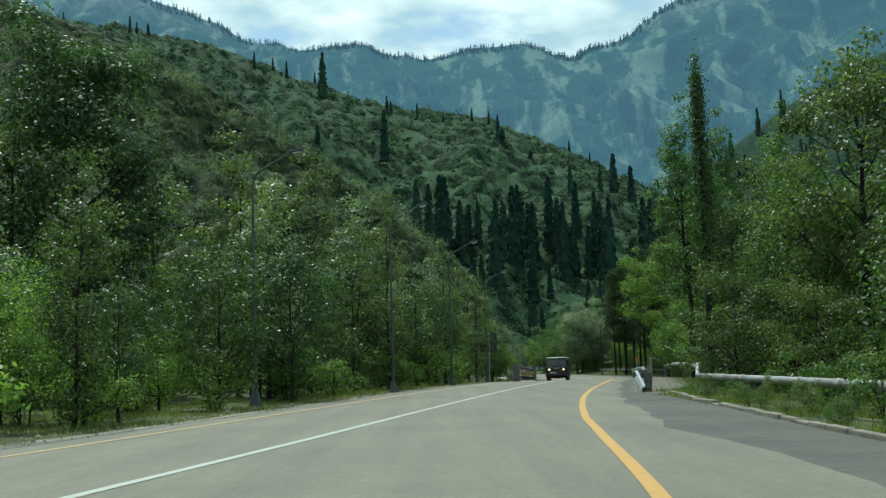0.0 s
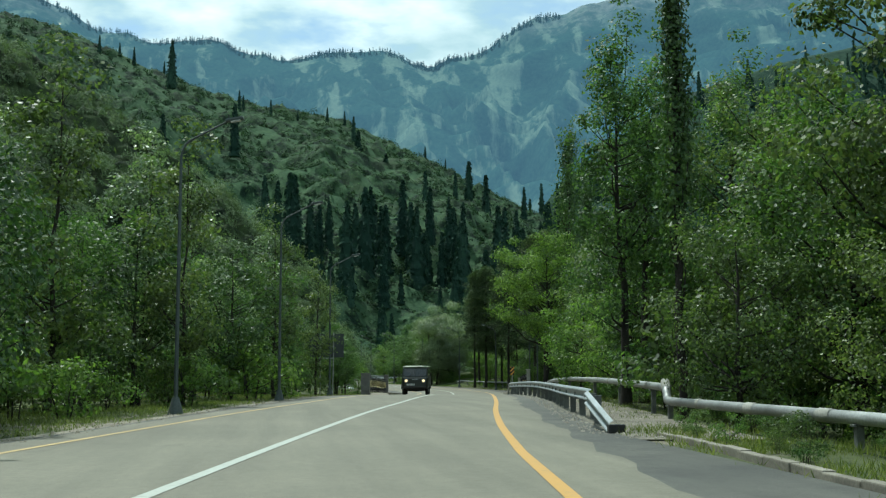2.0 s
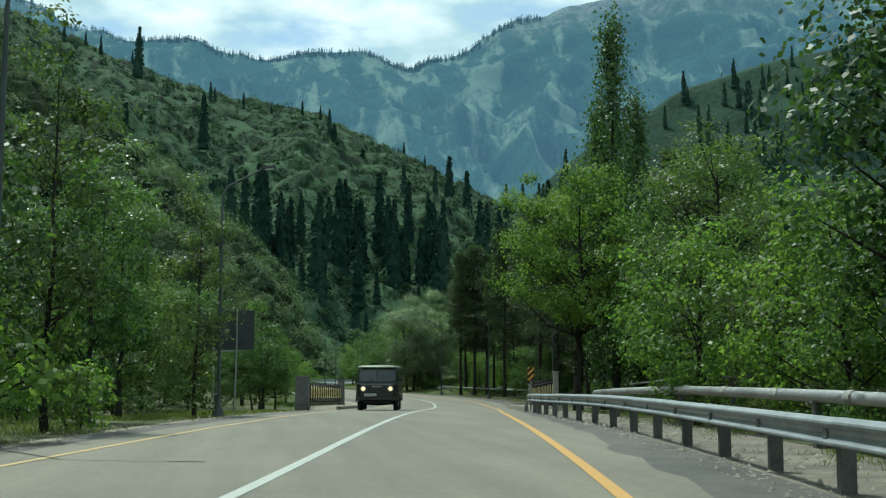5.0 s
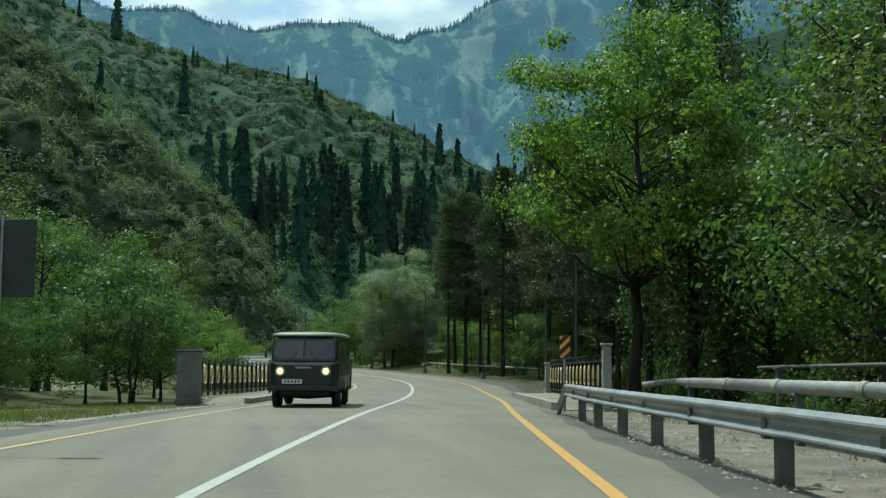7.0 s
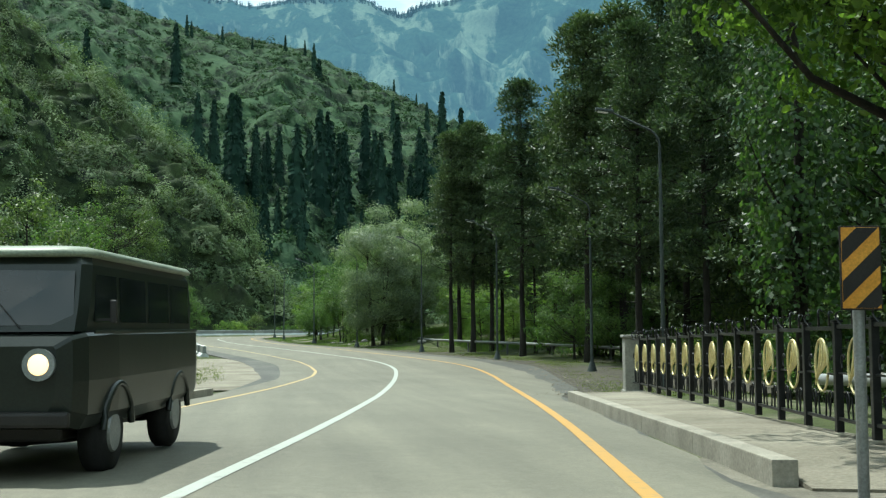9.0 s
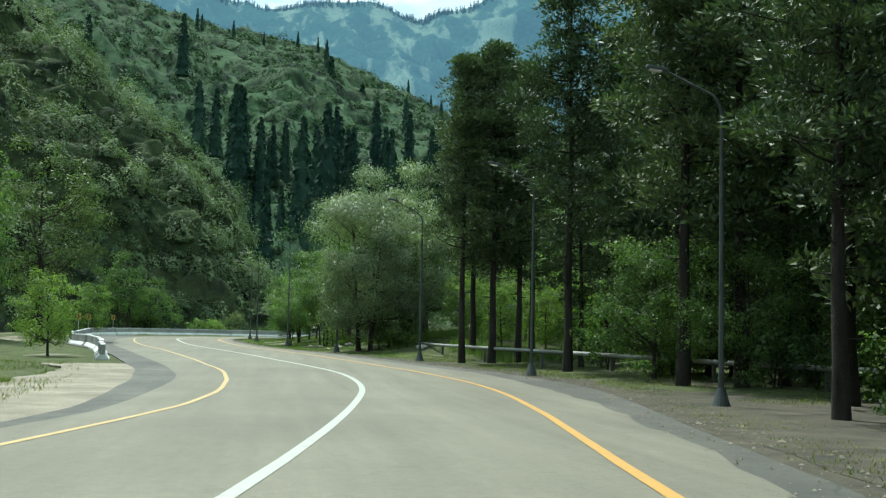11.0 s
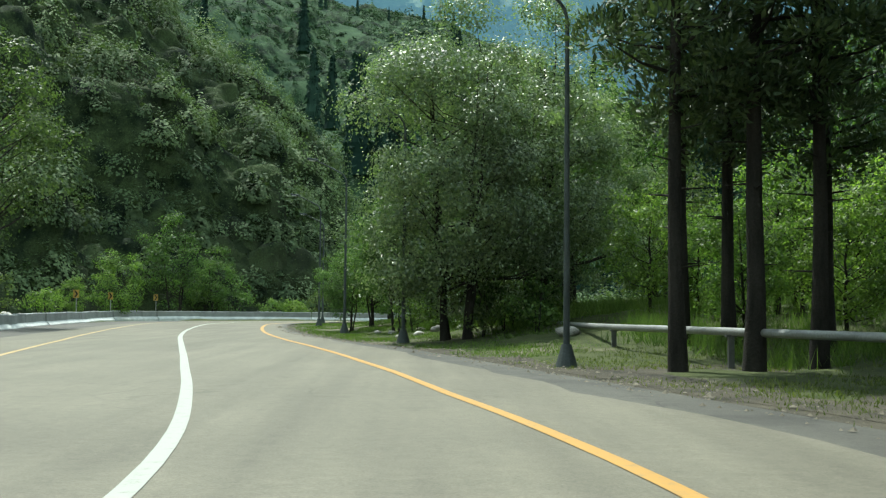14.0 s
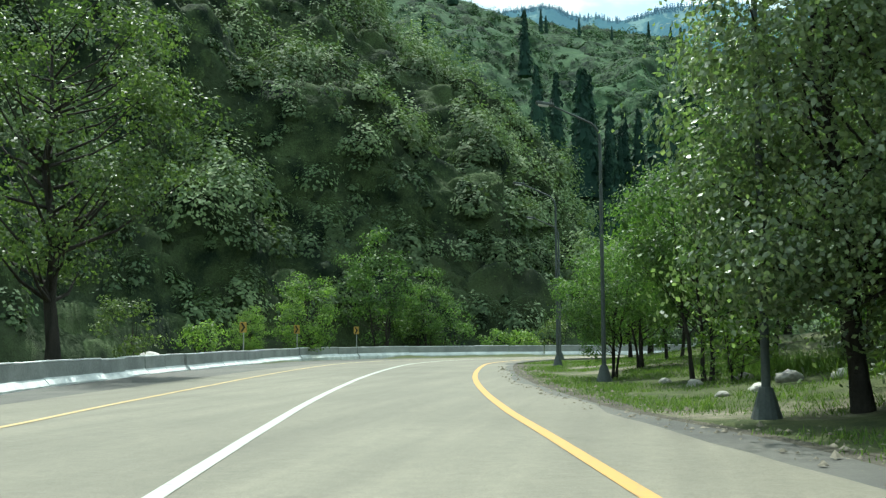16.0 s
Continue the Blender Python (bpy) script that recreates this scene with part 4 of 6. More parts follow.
for i in range(40):
    y = 44 + i * 1.1 + rng2.uniform(-0.3, 0.3)
    spots.append((np.interp(y, [43, 52.5, 61, 71, 80, 87.5], [9.7, 11.6, 13, 14.4, 15.7, 17.2]) + rng2.uniform(0.3, 1.8), y, rng2.uniform(0.16, 0.42)))
scatter("weed", [SHRUB[0], SHRUB[2]], spots, "leafy green weed growing behind the pipe", "weed", "weeds behind the pipe", 39)
# taller trees further left
spots = []
for i in range(18):
    y = 40 + i * 5.2 + rng0.uniform(-1, 1)
    p, _ = beside(min(y, 140), -17 - rng0.uniform(0, 8))
    spots.append((p.x, y, rng0.uniform(0.6, 1.0)))
spots += [(-3.5, 93, 0.6), (-1.0, 99.5, 0.5), (-4, 104, 0.65), (0.5, 108, 0.55), (-3, 112, 0.7), (1.5, 119, 0.6), (-2, 125, 0.7), (3, 131, 0.55), (-6, 98, 0.7)]
scatter("broadleaf_tree", BACK, spots, "full-crowned broadleaf tree behind the verge", "tree", "trees at the foot of the hill", 3)
spots = []
for i in range(24):
    p, _ = beside(113 + i * 1.5, 10.2 + rng0.uniform(0, 7))
    spots.append((p.x, p.y, rng0.uniform(0.5, 1.1)))
scatter("shrub", [SHRUB[0], SHRUB[2]], spots, "dark leafy shrub in the shade of the pines", "shrub", "shrubs beneath the pines", 23)
scatter("broadleaf_tree", BACK, [(33, 138.5, 0.6), (36, 146, 0.6), (35, 132, 0.65), (38, 141, 0.7), (33, 153, 0.6), (40, 150, 0.7), (31.5, 144, 0.45), (32, 127, 0.6)], "shaded broadleaf tree among the pines", "tree", "trees among the pines", 24)
# wood to the right of the guard rail: lower near the kerb, taller further on
spots, back, low = [], [], []
for i in range(11):
    p, _ = beside(16 + i * 1.9 + rng0.uniform(-0.8, 0.8), 13.0 + (i % 3) * 2.6 + rng0.uniform(-0.8, 0.8))
    spots.append((p.x, p.y, rng0.uniform(0.85, 1.1)))
spots += [(17.0, 38, 1.0), (19.5, 41, 1.1), (21, 37, 1.2), (14.6, 53.5, 0.8), (15.2, 57.5, 0.7), (15.0, 62.5, 0.66), (16.2, 69.5, 0.62)]
scatter("broadleaf_tree", [B(39, 6.9, 2.5, 0.13, 0.04, 66, 190, 0.13, "leaf_olive", "bark", 1.0)], [(10.75, 41.4, 0.70), (12.0, 36.2, 0.62)], "bushy broadleaf tree with sunlit leaves behind the pipe", "tree", "wood beside the road", 37)
scatter("broadleaf_tree", LOW, spots, "low bushy broadleaf tree behind the kerb", "tree", "wood beside the road", 26)
spots = []
for i in range(40):
    y = 47 + i * 1.55 + rng0.uniform(-0.7, 0.7)
    p, _ = beside(min(y, 104), 12.2 + (i % 3) * 4.0 + rng0.uniform(-1, 1))
    if y > 90 and i % 2:
        continue
    if 65 < y < 88:  # lower growth before the bridge
        (low if i % 3 == 0 else back).append((p.x + 0.8, p.y, rng0.uniform(0.66, 0.85) if i % 3 == 0 else rng0.uniform(0.42, 0.55)))
        continue
    (spots if i % 3 == 0 or y > 90 else back).append((p.x, p.y if y < 104 else y, rng0.uniform(0.62, 0.92)))
spots += [(15.5, 60, 0.9), (19.8, 84.5, 0.8), (19.0, 79.5, 0.7)]
back += [(26, 92, 0.95), (28, 100, 0.9), (29, 112, 0.95), (32, 104, 1.0), (25, 70, 0.7), (28, 80, 0.75), (22, 58, 1.0)]
scatter("broadleaf_tree", LOW, low, "low bushy tree behind the guard rail", "tree", "wood beside the road", 32)
scatter("broadleaf_tree", BIG, spots, "tall dark broadleaf tree behind the guard rail", "tree", "wood beside the road", 4)
scatter("broadleaf_tree", BACK, back, "dark broadleaf tree deep in the roadside wood", "tree", "wood beside the road", 16)
scatter("broadleaf_tree", OLIVE, [(16.0, 42.0, 1.2)], "tall dense broadleaf tree behind the kerb", "tree", "wood beside the road", 31)
scatter("broadleaf_tree", [B(36, 15.0, 2.7, 0.3, 0.06, 130, 190, 0.2, "leaf_dark", "bark", 1.35)], [(-15.3, 47, 1.08), (-20, 40, 0.8)], "tall dark tree standing behind the young trees", "tree", "trees at the foot of the hill", 14)
scatter("birch_tree", TALL, [(11.9, 53.6, 0.84), (13.6, 57, 0.86), (18.5, 60, 0.95)], "tall slender broadleaf tree leaning over the guard rail", "tree", "wood beside the road", 15)
scatter("maple_tree", MAPLE, [(19.2, 97.0, 1.28)], "maple with bright sunlit leaves beside the bridge", "tree", "sunlit trees", 6)
scatter("maple_tree", BRIGHT, [(16.0, 66, 0.9), (15.2, 72, 0.85), (17.0, 207, 0.9)], "broadleaf tree with bright sunlit leaves", "tree", "sunlit trees", 18)
scatter("poplar", POPLAR, [(21.4, 98, 1.0), (23.3, 100, 0.84), (33, 118, 0.9), (24.5, 110.5, 0.95)], "tall columnar poplar with dark foliage", "tree", "poplars", 7)
scatter("poplar", [poplar_meshes(62, 14.0, 0.5, "leaf_dark", 120, 50, 0.3, 0.14)], [(10.6, 44.6, 0.92)], "slender columnar poplar behind the guard rail", "tree", "poplars", 25)
scatter("pine_tree", PINE_NEAR, [(24.0, 156.6, 0.95), (25.3, 156.9, 1.0), (26.6, 157.2, 0.95), (26.4, 147.4, 1.05), (25.6, 163.0, 1.0), (27.0, 122.5, 1.0), (25.8, 125.5, 0.9), (28.5, 130, 1.1), (27.5, 138.5, 1.15)], "tall dark pine with a bare lower trunk", "tree", "pines beside the bend", 22)
scatter("pine_tree", PINE, [(28.2, 160.8, 0.9), (28.8, 153.8, 0.8), (26.4, 162.0, 0.95), (31, 157.5, 1.0), (30.5, 148, 0.9), (30, 142.5, 0.9), (29.2, 138.0, 1.1), (27.5, 117.5, 0.95)], "tall dark pine with a bare lower trunk", "tree", "pines beside the bend", 8)
scatter("pine_tree", PINE_BACK, [(30, 145, 1.1), (31, 126, 1.15), (33, 134, 1.2), (33.5, 142, 1.1), (30, 118, 1.05), (34, 120, 1.1), (36, 128, 1.2), (37, 138, 1.2), (35, 152, 1.1), (34, 112, 1.1), (32, 158, 1.0), (30.5, 138, 0.9), (29, 129, 0.9), (34.5, 147, 0.8), (38, 134, 0.9), (24.5, 91, 0.75), (22.5, 86, 0.65), (26, 97, 0.8)], "dark pine standing behind the first row", "tree", "pines beside the bend", 17)
scatter("shrub", [SHRUB[2], SHRUB[0]], [(21.4, 171.2, 0.8), (22.4, 172.4, 1.0), (23.6, 174.6, 1.1), (22.9, 169.6, 0.7)], "low dark bush at the foot of a tree", "shrub", "bushes inside the bend", 27)
scatter("maple_tree", BRIGHT, [(27.6, 169.5, 0.5), (29.8, 167, 0.62), (31, 171, 0.62), (29.4, 163, 0.55), (27.8, 174.5, 0.55)], "bushy young tree with bright leaves on the sunny bank", "tree", "sunlit trees", 28)
scatter("shrub", [SHRUB[1]], [(19.5, 180.4, 0.85), (24.0, 178.5, 0.9), (22.6, 183, 0.9)], "bright green bush among the boulders in the grass", "shrub", "bushes inside the bend", 30)
scatter("silver_leaf_tree", SILVER, [(20.7, 171.1, 0.95), (23.4, 173.8, 0.97)], "bushy many-stemmed tree with shimmering grey-green leaves", "tree", "trees on the inside of the bend", 9)
scatter("green_bush_tree", SILVER_BACK, [(25.6, 179, 1.0), (20.4, 189, 0.75), (22.0, 181.5, 0.95), (16.6, 187, 0.42), (17.6, 192, 0.5), (18.9, 182.5, 0.6)], "bushy many-stemmed tree with green leaves", "tree", "trees on the inside of the bend", 19)
scatter("bright_bush", BRIGHT, [(27.2, 163.5, 0.55), (29.6, 168.5, 0.8), (26.2, 169.5, 0.6), (31.0, 164.0, 0.7)], "tall yellow-green bush in the sun behind the gas pipe", "bush", "bushes behind the pipe", 45)
scatter("green_bush_tree", SILVER_FAR, [(18.6, 197, 0.7), (26, 190, 0.95), (22, 199, 0.95), (17.8, 212, 0.8), (20.8, 205, 0.85)], "bushy many-stemmed tree further round the bend", "tree", "trees on the inside of the bend", 29)
scatter("broadleaf_tree", BACK, [(35, 176, 0.8), (30, 186, 0.7), (28, 203, 0.7), (36, 183, 0.8), (32, 196, 0.8), (24, 208, 0.7)], "broadleaf tree on the bank inside the bend", "tree", "trees on the inside of the bend", 20)
scatter("broadleaf_tree", [B(37, 12.5, 3.4, 0.22, 0.22, 110, 150, 0.14, "leaf_olive", "bark", 1.05)], [(-0.6, 188.0, 1.12)], "tall tree with fine olive leaves behind the barrier", "tree", "trees behind the barrier", 21)
scatter("broadleaf_tree", [BIG[1], BACK[0]], [(-6, 150, 0.8), (-2.5, 175, 0.85), (-9, 170, 0.8), (-3, 140, 0.7)], "broadleaf tree with sparse olive leaves behind the barrier", "tree", "trees behind the barrier", 10)
scatter("maple_tree", BRIGHT, [(-1.8, 219.5, 0.85), (-4.2, 216, 0.5), (6.2, 131, 0.7), (6.0, 156, 0.6), (7.2, 121, 0.5)], "bushy young tree with bright green leaves by the roadside", "tree", "sunlit trees", 33)
scatter("broadleaf_tree", FINE, [(5.2, 104.5, 0.6), (3.2, 101.5, 0.55), (1.2, 98.5, 0.5), (4.6, 109.0, 0.7), (0.2, 103, 0.65), (27.6, 141.0, 0.8), (28.6, 143.5, 0.7), (29.0, 137.0, 0.75)], "bushy young tree with small green leaves", "tree", "sunlit trees", 40)
scatter("green_bush_tree", SILVER_FAR, [(-0.8, 234, 0.86), (2.2, 237, 0.6), (4.3, 103.0, 0.55)], "bushy green tree on the outside of the bend", "tree", "bushes behind the barrier", 34)
scatter("shrub", SHRUB, [(1, 238, 1.4), (7, 239, 1.2), (11, 240, 1.1), (15, 239, 1.0), (-2.9, 206, 1.2), (-3.4, 199, 1.0), (3.2, 239.5, 1.5), (8.8, 240.5, 1.3)], "rounded green bush behind the concrete barrier", "shrub", "bushes behind the barrier", 11)


# ---- scrub and spruces on the hills ----
def domes(u, v, cell, prob, radius, height, seed):
    """Heights of round bushes with jittered centres over a plane: the tallest dome at each place."""
    h = np.zeros(u.shape)
    ci, cj = np.floor(u / cell).astype(int), np.floor(v / cell).astype(int)
    rnd = lambda a, b, k: np.modf(np.abs(np.sin(a * 127.1 + b * 311.7 + k * 74.7 + seed * 19.19) * 43758.5453))[0]
    for di in (-1, 0, 1):
        for dj in (-1, 0, 1):
            a, b = ci + di, cj + dj
            x, y = (a + rnd(a, b, 1)) * cell, (b + rnd(a, b, 2)) * cell
            r = radius[0] + (radius[1] - radius[0]) * rnd(a, b, 3)
            top = height[0] + (height[1] - height[0]) * rnd(a, b, 4)
            d2 = ((u - x) ** 2 + (v - y) ** 2) / r**2
            h = np.maximum(h, np.where(rnd(a, b, 5) < prob, top * np.sqrt(np.clip(1 - d2, 0, 1)), 0))
    return h


def canopy(name, slope, s0, s1, nu, nv, layers, mat, leaf_mat, label, fuzz, leaf, seed, jitter=0.12, top=1.06, bare=0.3):
    """The closed cover of bushes on a slope: round crowns side by side, bare soil between, leaves on the crowns."""
    rng = np.random.default_rng(seed)
    f, c = slope.p[:, 0], slope.p[:, slope.front - 1]
    length = (np.linalg.norm(np.diff(f, axis=0), axis=1).sum() + np.linalg.norm(np.diff(c, axis=0), axis=1).sum()) / 2
    rise = np.linalg.norm(c - f, axis=1).mean()
    s, t = np.meshgrid(np.linspace(s0, s1, nu), np.linspace(0.0, top, nv), indexing="ij")
    a = np.clip(s * (slope.cols - 1), 0, slope.cols - 1.001)
    e = np.clip(t * (slope.front - 1), 0, slope.rows - 1.001)
    i, j = a.astype(int), e.astype(int)
    p, q = (a - i)[..., None], (e - j)[..., None]

    def lerp(g):
        return (g[i, j] * (1 - p) + g[i + 1, j] * p) * (1 - q) + (g[i, j + 1] * (1 - p) + g[i + 1, j + 1] * p) * q

    base, nrm = lerp(slope.p), unit(lerp(slope.n) * 0.6 + np.array([0, 0, 0.7]))
    u, v = s * length, t * rise
    h = np.zeros(u.shape)
    for n, (cell, prob, radius, height) in enumerate(layers):
        wu, wv = u + 0.18 * cell * np.sin(v * 2.9 / cell + n), v + 0.18 * cell * np.sin(u * 3.3 / cell)
        h = np.maximum(h, domes(wu, wv, cell, prob, radius, height, seed + n * 7.3))
    soil = np.sin(u / 9.7 + 2.1 * np.sin(v / 13.0)) * np.sin(v / 7.1 + 1.7 * np.sin(u / 17.0 + 1))
    h = h * np.clip((0.95 - soil) / 0.3, 0.0, 1) * np.clip(v / (2 * layers[0][0]), 0, 1)
    ok = h > 0.06 * layers[0][3][1]
    pos = base + nrm * (h * (1 + rng.normal(size=h.shape) * jitter) - 0.05)[..., None] + rng.normal(size=base.shape) * jitter * 0.6 * ok[..., None] * layers[0][0] * 0.3
    k = nv
    ii, jj = np.meshgrid(np.arange(nu - 1), np.arange(nv - 1), indexing="ij")
    faces = np.stack([ii * k + jj, (ii + 1) * k + jj, (ii + 1) * k + jj + 1, ii * k + jj + 1], -1)
    live = ok[:-1, :-1] | ok[1:, :-1] | ok[:-1, 1:] | ok[1:, 1:]
    ob = np_part(name, pos.reshape(-1, 3), faces[live].reshape(-1, 4), mat, smooth=True)
    tagged(ob, label, "scrub", kind="stuff")
    if fuzz:
        fn = unit(np.cross(np.gradient(pos, axis=0), np.gradient(pos, axis=1)))
        fn *= np.sign((fn * nrm).sum(-1, keepdims=True) + 1e-9)
        w = np.flatnonzero((h > 0.3 * layers[0][3][1]).ravel())
        w = rng.choice(w, fuzz)
        q = pos.reshape(-1, 3)[w] + rng.normal(size=(fuzz, 3)) * leaf * 0.45 + fn.reshape(-1, 3)[w] * leaf * 0.2
        lv, lf = leaf_quads(q, leaf, leaf * 0.7, rng, 0.0, None, fn.reshape(-1, 3)[w], False, 0.2)
        tagged(np_part(name.replace("scrub", "foliage"), lv, lf, leaf_mat), "leaves on the bushes of the hillside", "foliage", kind="stuff")


def scrub(name, slope, n, size, leaves, leaf, mat, label, seed, low=0.02, high=1.0, tall=0.75, span=(0.0, 1.0)):
    rng = np.random.default_rng(seed)
    c = slope.sample(n, rng, low, high, span)
    s = size * rng.uniform(0.45, 1.35, (len(c), 1)) ** 1.2
    idx = np.repeat(np.arange(len(c)), leaves)
    d = unit(rng.normal(size=(len(idx), 3)))
    d[:, 2] = np.abs(d[:, 2])
    lump = 0.8 + 0.3 * np.sin(d[:, :1] * 5 + idx[:, None]) * np.cos(d[:, 1:2] * 5 + idx[:, None] * 1.7)
    pos = c[idx] + d * s[idx] * lump * rng.uniform(0.72, 1.0, (len(idx), 1)) * np.array([1, 1, tall * 1.3])
    v, f = leaf_quads(pos, leaf, leaf * 0.75, rng, 0.0, None, d, False, 0.2)
    return tagged(np_part(name, v, f, mat), label, "scrub", kind="stuff")


def spruces(name, spots, mat, label, seed, rows=26, per=14, fat=0.16, blade=0.062, dense=0.62):
    """Far narrow spruces joined into one piece of stuff: spots are x, y, z, height."""
    rng = np.random.default_rng(seed)
    chunks = []
    for x, y, z, h in spots:
        k = np.repeat(np.linspace(0.04, 0.97, rows), per)
        r = h * fat * (1 - k) ** 0.7 + h * 0.008
        a = rng.uniform(0, 6.28, len(k))
        d = np.stack([np.cos(a), np.sin(a), np.zeros(len(k))], -1)
        pos = np.array([x, y, z]) + d * (r * rng.uniform(0.25, 0.8, len(k)))[:, None] + np.stack([0 * k, 0 * k, k * h], -1)
        chunks.append(leaf_quads(pos, h * blade, h * blade * 0.62, rng, 0.0, d * 0.6 + np.array([0, 0, -0.8])))
        k = np.linspace(0, 1, 12)  # dense inner foliage, uneven from tier to tier
        core = h * fat * dense * (1.02 - k) ** 0.7 * (1 + 0.16 * np.sin(k * 40 + x))
        chunks.append(tube_arrays(np.stack([x + 0 * k, y + 0 * k, z + k * h * 0.97], -1), core, 7))
    v, f = join_arrays(chunks)
    return tagged(np_part(name, v, f, mat), label, "spruces", kind="stuff")


canopy("scrub_near_hill", NEAR_HILL, 0.0, 0.46, 420, 230, [(3.0, 0.85, (1.0, 2.1), (0.4, 1.2)), (7.0, 0.6, (1.8, 3.2), (0.9, 2.0))], "canopy_near_shaded", "under_near_shaded", "dense scrub covering the near hillside", 60000, 0.22, 101, 0.05)
canopy("scrub_near_hill", NEAR_HILL, 0.46, 1.0, 240, 190, [(3.4, 0.85, (1.2, 2.5), (0.5, 1.4)), (8.0, 0.55, (2.0, 3.6), (1.0, 2.4))], "canopy_near_shaded", "bush_near", "scrub on the hillside above the young trees", 24000, 0.5, 104, 0.05)
scrub("bushes_near_hill", NEAR_HILL, 1500, 1.4, 150, 0.28, "bush_near", "rounded bushes crowding the near hillside", 111, 0.02, 1.02, 0.85, (0.0, 0.46))
scrub("bushes_near_hill", NEAR_HILL, 1100, 2.3, 400, 0.29, "bush_near", "broad bushes on the near hillside", 115, 0.02, 1.02, 0.85, (0.0, 0.46))
scrub("bushes_near_hill", NEAR_HILL, 340, 3.4, 760, 0.32, "bush_near", "larger bushes and small trees on the near hillside", 112, 0.02, 1.0, 1.05, (0.0, 0.46))
scrub("bushes_near_hill", NEAR_HILL, 1800, 2.0, 34, 0.56, "bush_near", "rounded bushes on the hillside above the young trees", 113, 0.02, 1.0, 0.9, (0.46, 0.8))
scrub("bushes_near_hill", NEAR_HILL, 260, 3.6, 90, 0.62, "bush_near", "small trees on the hillside above the young trees", 114, 0.05, 1.0, 1.0, (0.46, 0.8))
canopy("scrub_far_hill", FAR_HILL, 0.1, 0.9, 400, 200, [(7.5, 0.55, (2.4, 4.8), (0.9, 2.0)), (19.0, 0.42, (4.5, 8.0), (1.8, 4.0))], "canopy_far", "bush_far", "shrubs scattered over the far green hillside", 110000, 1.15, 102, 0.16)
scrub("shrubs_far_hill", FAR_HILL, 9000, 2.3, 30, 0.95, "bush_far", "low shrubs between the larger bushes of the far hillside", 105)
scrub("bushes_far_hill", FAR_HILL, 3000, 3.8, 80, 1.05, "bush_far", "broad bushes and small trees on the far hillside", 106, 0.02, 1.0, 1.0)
scrub("scrub_bank", RIGHT_BANK, 1100, 1.9, 34, 0.5, "leaf_bright", "bushes on the grassy bank", 103)
rng1 = np.random.default_rng(8)
pts = [(22, 736, 110, 40), (106, 669, 84, 42), (44, 730, 112, 44), (61, 720, 104, 36), (120, 690, 84, 38), (-9, 457, 52, 26), (-4, 462, 55, 22), (160, 700, 70, 36), (172, 690, 62, 34), (-70, 690, 170, 30), (-60, 560, 95, 30), (-30, 640, 120, 30)]
for i in range(760):  # the dark stand at the foot of the hill
    a = FAR_HILL.sample(1, rng1, 0.02, 0.5)[0]
    if 0 < a[0] < 210 and a[2] < 66 and noise.noise(Vector((a[0] * 0.03, a[2] * 0.05, 4.0))) > -0.22:
        pts.append((*a, rng1.uniform(14, 40)))
for i in range(40):  # along the crest
    a = FAR_HILL.sample(1, rng1, 0.93, 1.0)[0]
    pts.append((*a, rng1.uniform(7, 14)))
for i in range(14):
    a = FAR_HILL.sample(1, rng1, 0.3, 0.95)[0]
    if a[0] > 20:
        pts.append((*a, rng1.uniform(14, 22)))
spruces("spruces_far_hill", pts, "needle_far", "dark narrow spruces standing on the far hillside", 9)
pts = []
for a in MOUNTAIN.sample(6000, rng1, 0.975, 1.0):
    if -900 < a[0] < 720 and rng1.uniform() < 0.75 + 0.25 * math.sin(a[0] * 0.02):
        pts.append((a[0], a[1], a[2] - 4, rng1.uniform(10, 19)))
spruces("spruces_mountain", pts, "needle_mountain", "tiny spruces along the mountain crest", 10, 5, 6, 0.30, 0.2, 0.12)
pts = [(*RIGHT_RIDGE.sample(1, rng1, 0.5, 1.0)[0], rng1.uniform(20, 34)) for i in range(340)]
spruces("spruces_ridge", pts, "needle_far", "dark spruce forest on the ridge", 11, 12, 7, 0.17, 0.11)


# ---- guard rail, pipe, kerbs ----
def sweep(profile, path, closed=False):
    """A profile of (sideways, up) points carried along a path of 3D points; sideways is to the right of travel."""
    p = np.asarray(path, float)
    d = unit(np.gradient(p, axis=0) * np.array([1, 1, 0]))
    s = np.stack([d[:, 1], -d[:, 0], np.zeros(len(p))], -1)
    pr = np.asarray(profile, float)
    v = p[:, None] + s[:, None] * pr[None, :, :1] + np.array([0, 0, 1.0]) * pr[None, :, 1:]
    m = pr.shape[0]
    i, j = np.meshgrid(np.arange(len(p) - 1), np.arange(m if closed else m - 1), indexing="ij")
    k = (j + 1) % m
    f = np.stack([i * m + j, i * m + k, (i + 1) * m + k, (i + 1) * m + j], -1).reshape(-1, 4)
    return v.reshape(-1, 3), f


def on_road(pts, step):
    """A path on the road's level from plan points."""
    p = smooth_line(pts, step)
    return np.concatenate([p, road_z(p[:, 1])[:, None]], 1)


# a W-beam: two ridges, 6 mm thick, closed round its thickness
W_FACE = [(0.0, 0.0), (-0.050, 0.008), (-0.076, 0.026), (-0.074, 0.044), (-0.030, 0.080), (-0.020, 0.120), (-0.030, 0.160), (-0.072, 0.192), (-0.082, 0.214), (-0.074, 0.234), (-0.020, 0.268), (0.0, 0.274)]
W_BEAM = W_FACE + [(a + 0.008, b) for a, b in W_FACE[::-1]]


